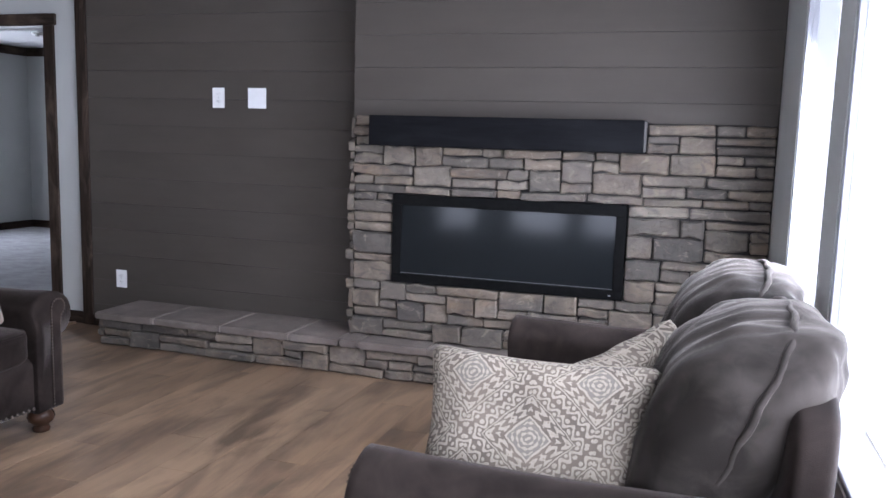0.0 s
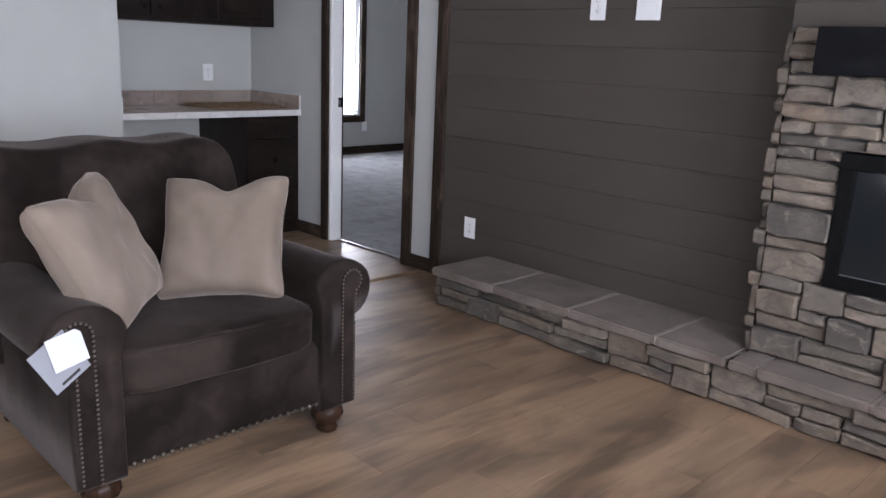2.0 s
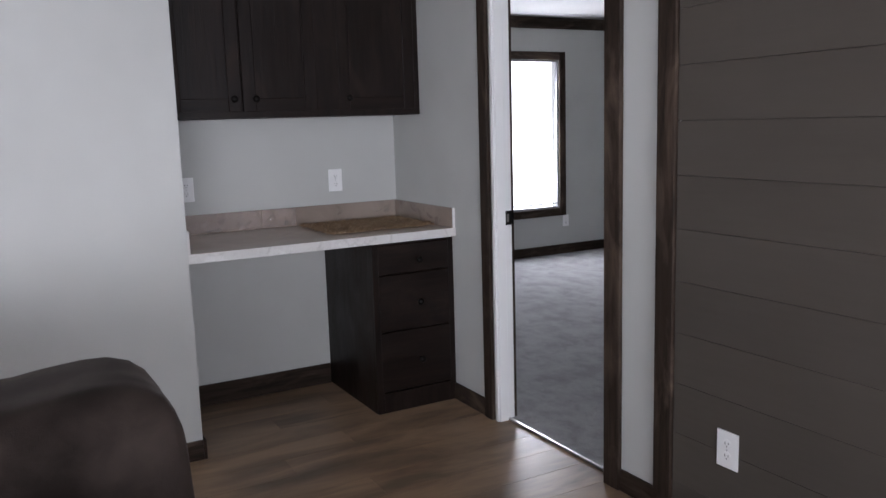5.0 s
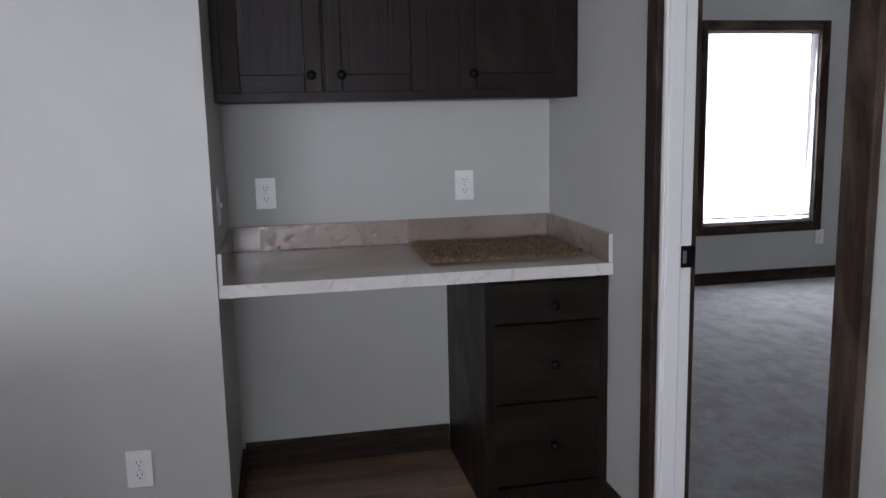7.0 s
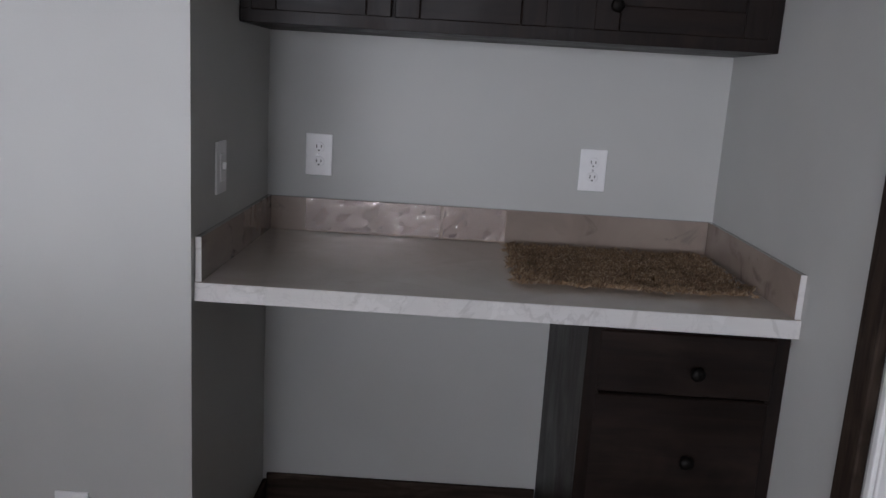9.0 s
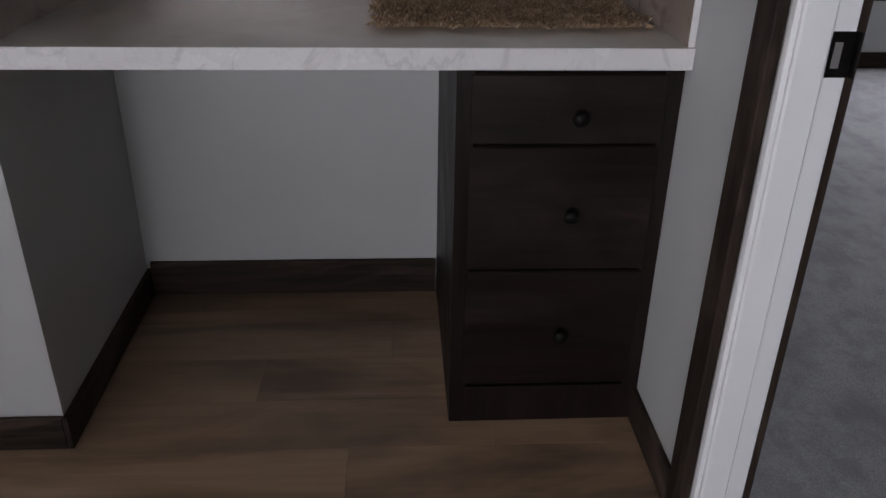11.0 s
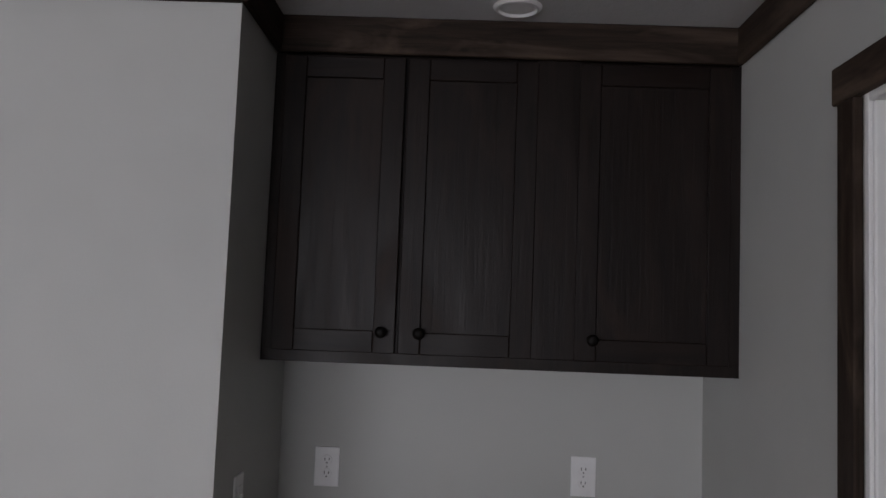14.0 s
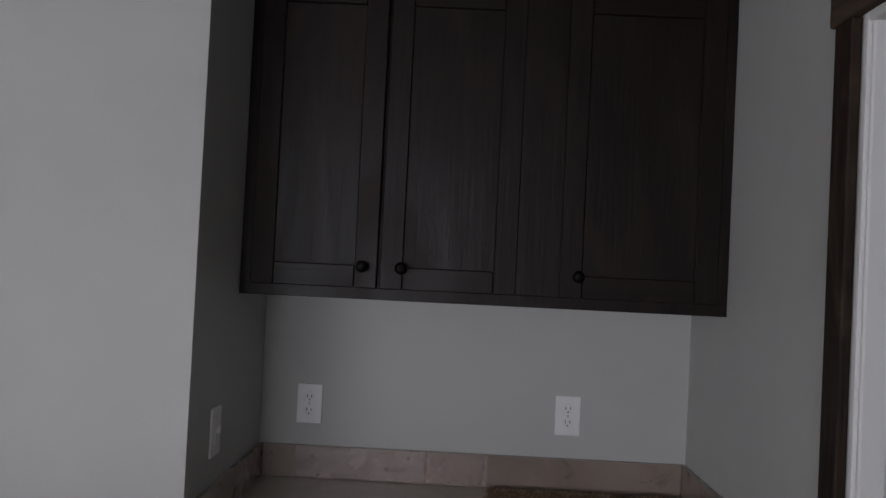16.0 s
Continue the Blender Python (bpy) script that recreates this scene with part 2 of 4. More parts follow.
def damask():
    """Cream and taupe medallion weave in the pillow's own plane."""
    k = Mat("damask_weave", 0.85, 0, 0.2)
    k.co = k.t.nodes.new("ShaderNodeTexCoord").outputs["UV"]
    warp = k.node("ShaderNodeTexNoise", Scale=22.0, Detail=2.0)
    k.link(k.co, warp.inputs["Vector"])
    off = k.node("ShaderNodeVectorMath")
    off.operation = "MULTIPLY_ADD"
    k.link(warp.outputs["Color"], off.inputs[0])
    off.inputs[1].default_value, off.inputs[2].default_value = (0.02, 0.02, 0), (-0.01, -0.01, 0)
    moved = k.node("ShaderNodeVectorMath")
    k.link(k.co, moved.inputs[0])
    k.link(off.outputs[0], moved.inputs[1])
    sep = k.node("ShaderNodeSeparateXYZ", Vector=moved.outputs[0]).outputs
    M = k.math
    S = 0.26 * math.sqrt(2)

    def cell(op):
        f = M("FRACT", M("ADD", M("DIVIDE", M(op, sep[0], sep[1]), S), 0.5))
        return M("SUBTRACT", f, 0.5)

    def within(x, lo, hi):
        return M("MULTIPLY", M("GREATER_THAN", x, lo), M("LESS_THAN", x, hi))

    def wave(x, n, phase=0.0):
        return M("SINE", M("ADD", M("MULTIPLY", x, n * 2 * math.pi), phase))
    e, f = cell("ADD"), cell("SUBTRACT")
    ae, af = M("ABSOLUTE", e), M("ABSOLUTE", f)
    m = M("MAXIMUM", ae, af)                # distance from the medallion, square in the lattice
    a = M("MINIMUM", ae, af)                # place along its side
    r = M("SQRT", M("ADD", M("MULTIPLY", e, e), M("MULTIPLY", f, f)))
    petal = M("GREATER_THAN", M("ADD", wave(r, 19), M("MULTIPLY", wave(M("MULTIPLY", M("SUBTRACT", ae, af), 1.0), 9), 0.7)), 0.25)
    heart = M("MULTIPLY", within(m, -1, 0.15), petal)
    lines = M("ADD", within(m, 0.165, 0.188), within(m, 0.352, 0.366))
    hook = M("GREATER_THAN", M("ADD", wave(M("ADD", a, M("MULTIPLY", wave(m, 14), 0.03)), 7.2, 1.6), M("MULTIPLY", wave(m, 13, 0.8), 0.8)), 0.0)
    hooks = M("MULTIPLY", within(m, 0.212, 0.338), hook)
    curl = M("SUBTRACT", M("MULTIPLY", wave(a, 6.2), 0.036), M("SUBTRACT", m, 0.432))
    scroll = M("LESS_THAN", M("ABSOLUTE", curl), 0.02)
    dots = M("GREATER_THAN", M("MULTIPLY", wave(a, 6.2), wave(M("SUBTRACT", m, 0.432), 7.5)), 0.72)
    dots = M("MAXIMUM", dots, M("GREATER_THAN", M("MULTIPLY", wave(a, 6.2), wave(M("SUBTRACT", 0.432, m), 7.5)), 0.55))
    scrolls = M("MULTIPLY", within(m, 0.374, 0.492), M("MAXIMUM", scroll, dots))
    pat = M("MAXIMUM", M("MAXIMUM", heart, lines), M("MAXIMUM", hooks, scrolls))
    weave = k.noise(330, detail=2)
    fade = k.noise(6, detail=3)
    pat = M("MULTIPLY", pat, k.ramp(k.noise(60, detail=3), (0.3, grey(0.7)), (0.5, grey(1))))
    ground = k.mix(k.ramp(fade, (0.4, grey(0)), (0.6, grey(1))), (0.082, 0.066, 0.051), (0.13, 0.104, 0.078))
    ground = k.mix(within(m, -1, 0.165), ground, (0.14, 0.122, 0.1))
    c = k.mix(pat, ground, (0.28, 0.242, 0.19))
    c = k.mix(M("MULTIPLY", weave, 0.3), c, (0.2, 0.175, 0.15))
    k.colour(c)
    return k.bump(M("ADD", weave, pat), 0.35, 0.0015).m


DAMASK = damask()
BLACK = Mat("black_metal", 0.5, 0.0, 0.03)
BLACK = BLACK.colour(BLACK.ramp(BLACK.noise(30), (0.3, grey(0.005)), (0.7, grey(0.009)))).m
GLASSB = Mat("fireplace_glass", 0.1, 0, 0.2).colour((0.011, 0.0125, 0.0138)).m
PLATE = Mat("white_plastic", 0.32)
PLATE = PLATE.colour(PLATE.ramp(PLATE.noise(20), (0.3, grey(0.78)), (0.7, grey(0.83)))).m
SLOT = Mat("dark_slot", 0.7).colour(grey(0.015)).m
BRONZE = Mat("oil_rubbed_bronze", 0.5, 0.2, 0.15)
BRONZE = BRONZE.colour(BRONZE.ramp(BRONZE.noise(40), (0.3, (0.0028, 0.0023, 0.002)), (0.7, (0.0065, 0.0052, 0.0043)))).m
STEEL = Mat("brushed_strip_metal", 0.3, 0.9)
STEEL = STEEL.colour(STEEL.ramp(STEEL.noise(30, STEEL.stretch(8, 1, 1)), (0.3, grey(0.4)), (0.7, grey(0.58)))).m
MANTEL = dark_wood("mantel_wood", (0.004, 0.004, 0.0048), (0.009, 0.009, 0.0105), (0.014, 0.014, 0.0155), 0, 0.65, 0.5, 0.06)
MANTEL_END = paint("sawn_mantel_end", (0.15, 0.142, 0.135), 0.8, 0.3, 0.8)
VENT = paint("grey_trim_line", (0.11, 0.11, 0.115), 0.5, 0.1, 0.1)
PAPER = paint("paper_card", (0.5, 0.51, 0.54), 0.6, 0.04, 0.1)
CARD = paint("grey_card", (0.2, 0.205, 0.225), 0.6, 0.06, 0.1)
PANE = bpy.data.materials.new("window_glass")
PANE.use_nodes = True
pt = PANE.node_tree
pt.nodes.remove(pt.nodes["Principled BSDF"])
clear, shine = pt.nodes.new("ShaderNodeBsdfTransparent"), pt.nodes.new("ShaderNodeBsdfGlossy")
both = pt.nodes.new("ShaderNodeMixShader")
shine.inputs["Roughness"].default_value = 0.02
both.inputs[0].default_value = 0.05
pt.links.new(clear.outputs[0], both.inputs[1])
pt.links.new(shine.outputs[0], both.inputs[2])
pt.links.new(both.outputs[0], pt.nodes["Material Output"].inputs[0])
VINYL = paint("window_vinyl", (0.3, 0.3, 0.32), 0.45, 0.08, 0.1)
GROUND = paint("pale_ground", (0.42, 0.4, 0.36), 0.95, 0.2, 0.8)
SHAG = Mat("brown_shag", 0.9)
strand = SHAG.t.nodes.new("ShaderNodeNewGeometry").outputs["Random Per Island"]
tone = SHAG.math("ADD", SHAG.math("MULTIPLY", strand, 0.6), SHAG.math("MULTIPLY", SHAG.noise(26, detail=3), 0.4))
SHAG.colour(SHAG.ramp(tone, (0.2, (0.09, 0.054, 0.027)), (0.5, (0.24, 0.15, 0.08)), (0.72, (0.36, 0.245, 0.145)), (0.82, (0.55, 0.44, 0.31))))
SHAG = SHAG.sheen(0.3, (0.9, 0.75, 0.6)).m


def glow(name, c, strength):
    m = bpy.data.materials.new(name)
    m.use_nodes = True
    b = m.node_tree.nodes["Principled BSDF"]
    b.inputs["Base Color"].default_value = (0, 0, 0, 1)
    b.inputs["Emission Color"].default_value = (*c, 1)
    b.inputs["Emission Strength"].default_value = strength
    return m


HAZE = glow("bright_sky_haze", (0.93, 0.96, 1.0), 5.0)

# ---------------------------------------------------------------- building helpers


def link_mesh(name, bm, mat, smooth=False):
    me = bpy.data.meshes.new(name)
    bmesh.ops.recalc_face_normals(bm, faces=bm.faces)
    bm.to_mesh(me)
    bm.free()
    me.materials.append(mat)
    if smooth:
        me.polygons.foreach_set("use_smooth", [True] * len(me.polygons))
    return me


def part(name, bm, mat, parent=None, label="", smooth=False):
    ob = new(name, link_mesh(name, bm, mat, smooth))
    if parent is not None:
        ob.parent = parent
    return tagged(ob, label)


def thing(name, label, category, loc=(0, 0, 0), group="", rz=0.0):
    ob = new(name)
    ob.matrix_world = pose(*loc, 0, 0, rz)
    return tagged(ob, label, category, group)


def structure(name, bm, mat, label=""):
    return tagged(part(name, bm, mat), label, "", "", "structure")


def box(bm, x0, x1, y0, y1, z0, z1, bevel=0.0, seg=1):
    n = bmesh.ops.create_cube(bm, size=1.0)
    vs = n["verts"]
    for v in vs:
        v.co = Vector((x0 if v.co.x < 0 else x1, y0 if v.co.y < 0 else y1, z0 if v.co.z < 0 else z1))
    if bevel:
        es = list({e for v in vs for e in v.link_edges})
        bmesh.ops.bevel(bm, geom=es, offset=bevel, segments=seg, affect="EDGES", profile=0.6)
    return bm


def boxes(*rows, bevel=0.0, seg=1):
    bm = bmesh.new()
    for r in rows:
        box(bm, *r, bevel=bevel, seg=seg)
    return bm


def lathe(profile, steps=20, axis="z"):
    """Turned shape from (radius, height) pairs."""
    bm = bmesh.new()
    rings = []
    for r, h in profile:
        ring = []
        for i in range(steps):
            a = 2 * math.pi * i / steps
            p = (r * math.cos(a), r * math.sin(a), h)
            if axis == "x":
                p = (h, p[0], p[1])
            elif axis == "y":
                p = (p[0], h, p[1])
            ring.append(bm.verts.new(p))
        rings.append(ring)
    for a, b in zip(rings, rings[1:]):
        for i in range(steps):
            j = (i + 1) % steps
            bm.faces.new((a[i], a[j], b[j], b[i]))
    bm.faces.new(rings[0][::-1])
    bm.faces.new(rings[-1])
    return bm


def tube(points, radius, steps=8):
    bm = bmesh.new()
    rings = []
    n = len(points)
    for i, p in enumerate(points):
        d = (Vector(points[min(i + 1, n - 1)]) - Vector(points[max(i - 1, 0)])).normalized()
        s = d.cross(Vector((0.31, 0.27, 0.91))).normalized()
        u = d.cross(s)
        rings.append([bm.verts.new(Vector(p) + radius * (math.cos(a) * s + math.sin(a) * u)) for a in [2 * math.pi * j / steps for j in range(steps)]])
    for a, b in zip(rings, rings[1:]):
        for i in range(steps):
            j = (i + 1) % steps
            bm.faces.new((a[i], a[j], b[j], b[i]))
    bm.faces.new(rings[0][::-1])
    bm.faces.new(rings[-1])
    return bm


def soft_box(x0, x1, y0, y1, z0, z1, power=4.0, n=14, puff=0.0, wob=0.006, seed=0.0, shape=None):
    """A padded block: a superellipsoid with slightly uneven faces."""
    bm = bmesh.new()
    bmesh.ops.create_cube(bm, size=2.0)
    bmesh.ops.subdivide_edges(bm, edges=bm.edges[:], cuts=n, use_grid_fill=True)
    c = Vector(((x0 + x1) / 2, (y0 + y1) / 2, (z0 + z1) / 2))
    h = Vector(((x1 - x0) / 2, (y1 - y0) / 2, (z1 - z0) / 2))
    for v in bm.verts:
        p = v.co.copy()
        r = (abs(p.x) ** power + abs(p.y) ** power + abs(p.z) ** power) ** (1 / power)
        q = p / r
        if puff:
            q.z *= 1 + puff * (1 - q.x * q.x) * (1 - q.y * q.y)
        w = Vector((q.x * h.x, q.y * h.y, q.z * h.z))
        k = noise.noise(w * 5.0 + Vector((seed, seed * 1.7, 3))) * wob + noise.noise(w * 14.0 + Vector((seed, 1, seed))) * wob * 0.4
        w += q.normalized() * k
        if shape:
            w = shape(w, h)
        v.co = w + c
    return bm

# ---------------------------------------------------------------- the large structure
HALL = LIV = 2.465               # ceiling height
DX0, DX1, DTOP = -1.205, -0.395, 2.085   # door opening
RX = 4.36                        # window wall
BX = -4.945                      # far bedroom wall
ALC = -1.325                     # alcove's left side
LWX = -1.54                      # face of the hall wall beside the alcove
BACKX = -2.236                   # alcove's back
FX0 = 2.05                       # side of the chimney breast
SOUTH = ((0.28, 0.85), (1.4, 2.18), (2.45, 3.25))   # windows in the wall behind

structure("wall_north", boxes((-2.35, DX0, 0, 0.086, 0, 2.6), (DX0, DX1, 0, 0.086, DTOP, 2.6), (DX1, -0.04, 0, 0.086, 0, 2.6)), WALL, "light grey painted wall with a doorway")
wall_accent = structure("wall_accent", boxes((-0.04, RX + 0.12, 0.004, 0.115, 0, LIV)), MORTAR, "dark grey shiplap accent wall")
structure("wall_alcove_back", boxes((BACKX - 0.11, BACKX, ALC - 0.11, 0, 0, 2.6)), WALL, "light grey painted wall behind the desk")
structure("wall_alcove_side", boxes((BACKX, LWX - 0.115, ALC - 0.11, ALC, 0, 2.6)), WALL, "light grey painted alcove side")
structure("wall_hall", boxes((LWX - 0.115, LWX, -7.5, ALC, 0, 2.6)), WALL, "light grey painted hall wall")
structure("wall_window", boxes((RX, RX + 0.12, -1.1, 0.004, 0, LIV), (RX, RX + 0.12, -2.02, -1.1, 0, 0.62), (RX, RX + 0.12, -2.02, -1.1, 2.3, LIV),
                               (RX, RX + 0.12, -2.28, -2.02, 0, LIV), (RX, RX + 0.12, -4.9, -2.28, 0, 0.62), (RX, RX + 0.12, -4.9, -2.28, 2.3, LIV),
                               (RX, RX + 0.12, -7.5, -4.9, 0, LIV)), WALL, "light grey painted wall with tall windows")
structure("wall_south", boxes(*[(a, b, -7.62, -7.5, 0, LIV) for a, b in ((LWX - 0.115, 0.28), (0.85, 1.4), (2.18, 2.45), (3.25, RX + 0.12))],
                              *[(a, b, -7.62, -7.5, c, d) for a, b in SOUTH for c, d in ((0, 0.7), (2.2, LIV))]), WALL,
          "light grey painted wall with windows")
structure("ceiling_hall", boxes((LWX - 0.115, -0.165, -7.5, 0, HALL, HALL + 0.1), (-2.35, LWX - 0.115, ALC - 0.11, 0, HALL, HALL + 0.1)), CEIL, "off-white textured ceiling")
structure("ceiling_living", boxes((-0.165, RX + 0.12, -7.5, 0.115, LIV, LIV + 0.1)), CEIL, "off-white textured ceiling")
# bedroom shell
BY = 4.4                         # far end of the bedroom
W0, W1, WZ0, WZ1 = 2.232, 3.238, 0.5, 2.045
structure("wall_bedroom_far", boxes((BX - 0.12, BX, 0.115, W0, 0, 2.6), (BX - 0.12, BX, W1, BY, 0, 2.6), (BX - 0.12, BX, W0, W1, 0, WZ0), (BX - 0.12, BX, W0, W1, WZ1, 2.6)), WALL,
          "light grey painted bedroom wall with a window")
structure("wall_bedroom_end", boxes((BX - 0.12, 1.0, BY, BY + 0.1, 0, 2.6)), WALL, "light grey painted bedroom wall")
structure("wall_bedroom_side", boxes((0.9, 1.0, 0.115, BY, 0, 2.6)), WALL, "light grey painted bedroom wall")
structure("wall_bedroom_near", boxes((BX, -2.35, 0.0, 0.115, 0, 2.6)), WALL, "light grey painted bedroom wall")
structure("ceiling_bedroom", boxes((BX - 0.12, 1.0, 0.087, BY + 0.1, 2.47, 2.57)), CEIL, "white textured ceiling")
structure("floor_carpet", boxes((BX, 0.9, 0.062, BY, -0.05, 0.006)), CARPET, "grey cut-pile bedroom carpet")
g = bmesh.new()
bmesh.ops.create_grid(g, x_segments=2, y_segments=2, size=400)
for v in g.verts:
    v.co.z = -0.6
structure("ground", g, GROUND, "pale bare ground outside")
for i, (x0, x1, y0, y1) in enumerate(((RX + 0.9, RX + 0.95, -12, 30), (-8, 12, -11.05, -11), (BX - 3.05, BX - 3, -3, 9))):
    structure("backdrop", boxes((x0, x1, y0, y1, -0.6, 6)), HAZE, "bright hazy sky outside the windows")


def window(name, axis, at, a0, a1, z0, z1, side, case, label, rails=True):
    """A window set into a wall. axis: the wall's normal; side: towards the room; case: casing width."""
    w = structure(name, boxes(bevel=0), VINYL, label)

    def b(n, p, q, r, s, d0, d1, mat, lab=""):
        lo, hi = sorted((at + side * d0, at + side * d1))
        row = (lo, hi, p, q, r, s) if axis == "x" else (p, q, lo, hi, r, s)
        return part(n, boxes(row, bevel=0.003), mat, w, lab)
    f = 0.02
    for p, q, r, s in ((a0, a0 + f, z0, z1), (a1 - f, a1, z0, z1), (a0 + f, a1 - f, z0, z0 + f), (a0 + f, a1 - f, z1 - f, z1)):
        b("window_frame", p, q, r, s, -0.045, -0.004, VINYL)
    if rails:
        zm = (z0 + z1) / 2
        b("meeting_rail", a0 + f, a1 - f, zm - 0.018, zm + 0.018, -0.042, -0.012, VINYL)
    pane = b("pane", a0 + f, a1 - f, z0 + f, z1 - f, -0.026, -0.022, PANE)
    pane.visible_shadow = False
    if case:
        b("sash_rail", a0 + f, a1 - f, z0 + 0.048, z0 + 0.06, -0.02, -0.008, VINYL)
        m = TRIM[2], TRIM[1 if axis == "x" else 0]
        for n, p, q, r, s, mm in (("casing", a0 - case, a0, z0 - case, z1 + case, m[0]), ("casing", a1, a1 + case, z0 - case, z1 + case, m[0]),
                                  ("casing", a0, a1, z1, z1 + case, m[1]), ("window_sill", a0, a1, z0 - case, z0, m[1])):
            b(n, p, q, r, s, 0.0, 0.02, mm, "dark stained wood casing")
    return w


window("window_1", "x", RX, -2.02, -1.1, 0.62, 2.3, -1, 0.0, "tall living room window, blown out with daylight", False)
window("window_2", "x", RX, -4.9, -2.28, 0.62, 2.3, -1, 0.0, "wide living room window, blown out with daylight", False)
for i, (a, b) in enumerate(SOUTH):
    window("window_%d" % (i + 3), "y", -7.5, a, b, 0.7, 2.2, 1, 0.0, "living room window")
window("window_6", "x", BX, W0, W1, WZ0, WZ1, 1, 0.08, "bedroom window with dark stained casing, bright daylight outside", False)

# door frame between hall and bedroom
door = structure("door_1", boxes(bevel=0), WHITE, "white painted door frame, doorway open to the bedroom")
for p, q in ((DX0, DX0 + 0.018), (DX1 - 0.018, DX1)):
    part("jamb", boxes((p, q, -0.006, 0.09, 0, DTOP), bevel=0.002), WHITE, door)
part("jamb_head", boxes((DX0 + 0.018, DX1 - 0.018, -0.006, 0.09, DTOP - 0.018, DTOP), bevel=0.002), WHITE, door)
for row in ((DX0 + 0.018, DX0 + 0.030, 0.0, 0.05, 0, DTOP - 0.018), (DX1 - 0.030, DX1 - 0.018, 0.0, 0.05, 0, DTOP - 0.018)):
    part("door_stop", boxes(row, bevel=0.003), WHITE, door)
strike = part("strike_plate", boxes((DX0 + 0.0185, DX0 + 0.0215, 0.055, 0.09, 0.952, 1.019), (DX0 + 0.0185, DX0 + 0.032, 0.0905, 0.094, 0.952, 1.019), bevel=0.001), BRONZE, door, "dark bronze strike plate")
part("latch_hole", boxes((DX0 + 0.0205, DX0 + 0.0222, 0.06, 0.072, 0.966, 1.004)), MANTEL_END, strike)
part("threshold", boxes((DX0 + 0.018, DX1 - 0.018, 0.048, 0.066, 0.0, 0.011), bevel=0.003), STEEL, door, "thin metal carpet strip")
for p, q, in ((-1.287, -1.217), (-0.405, -0.318)):
    part("casing", boxes((p, q, -0.021, -0.0005, 0, DTOP), bevel=0.003), TRIM[2], door, "rough dark stained wood casing")
for p, q in ((DX0 - 0.07, DX0 + 0.012), (DX1 - 0.012, DX1 + 0.07)):
    part("casing", boxes((p, q, 0.0905, 0.108, 0.0, DTOP), bevel=0.002), TRIM[2], door, "rough dark stained wood casing")
part("casing_head", boxes((-1.305, -0.3, -0.024, -0.0005, DTOP, DTOP + 0.078), bevel=0.003), TRIM[0], door, "rough dark stained wood casing")

# posts, crown boards and baseboards
structure("trim_post", boxes((-0.128, -0.04, -0.026, -0.0005, 0, HALL - 0.001), bevel=0.004), TRIM[2], "rough-sawn dark stained wood board beside the shiplap")
CR0 = 2.358
structure("trim_crown_door_wall", boxes((-1.885, -0.129, -0.02, -0.0005, CR0, HALL - 0.001), bevel=0.003), TRIM[0], "dark stained crown board")
structure("trim_crown_accent", boxes((-0.039, FX0 + 0.009, -0.036, -0.016, CR0, HALL - 0.001), bevel=0.003), TRIM[0], "rough dark stained crown board over the shiplap")
structure("trim_crown_cabinet", boxes((-1.905, -1.885, ALC + 0.001, -0.0005, CR0, HALL - 0.001), bevel=0.003), TRIM[1], "dark stained crown board over the wall cabinets")
structure("trim_crown_alcove", boxes((-1.885, LWX + 0.02, ALC + 0.0005, ALC + 0.02, CR0, HALL - 0.001), bevel=0.003), TRIM[0], "dark stained crown board")
structure("trim_crown_hall", boxes((LWX + 0.0005, LWX + 0.02, -7.5, ALC, CR0, HALL - 0.001), bevel=0.003), TRIM[1], "dark stained crown board")
structure("trim_crown_bedroom", boxes((BX + 0.0005, BX + 0.02, 0.12, BY - 0.021, 2.355, 2.469), bevel=0.003), TRIM[1], "dark stained crown board")
structure("trim_crown_bedroom_end", boxes((BX + 0.0005, 0.899, BY - 0.02, BY - 0.0005, 2.355, 2.469), bevel=0.003), TRIM[0], "dark stained crown board")
BB = 0.088
structure("baseboard_door_left", boxes((-1.62, -1.289, -0.013, -0.0005, 0, BB), bevel=0.002), TRIM[0], "dark stained baseboard")
structure("baseboard_door_right", boxes((-0.317, -0.129, -0.013, -0.0005, 0, BB), bevel=0.002), TRIM[0], "dark stained baseboard")
structure("baseboard_alcove_back", boxes((BACKX + 0.0005, BACKX + 0.013, ALC + 0.014, -0.455, 0, 0.112), bevel=0.002), TRIM[1], "worn dark stained baseboard")
structure("baseboard_alcove_side", boxes((BACKX + 0.0005, LWX + 0.013, ALC + 0.0005, ALC + 0.013, 0, BB), bevel=0.002), TRIM[0], "dark stained baseboard")
structure("baseboard_hall", boxes((LWX + 0.0005, LWX + 0.013, -7.5, ALC, 0, BB), bevel=0.002), TRIM[1], "dark stained baseboard")
structure("baseboard_bedroom", boxes((BX + 0.0005, BX + 0.013, 0.12, BY - 0.014, 0.006, 0.006 + 0.1), bevel=0.002), TRIM[1], "dark stained baseboard")
structure("baseboard_bedroom_end", boxes((BX + 0.0005, 0.899, BY - 0.013, BY - 0.0005, 0.006, 0.106), bevel=0.002), TRIM[0], "dark stained baseboard")
structure("baseboard_accent", boxes((-0.038, 0.34, -0.028, -0.0165, 0, 0.07), bevel=0.002), TRIM[0], "dark stained baseboard")

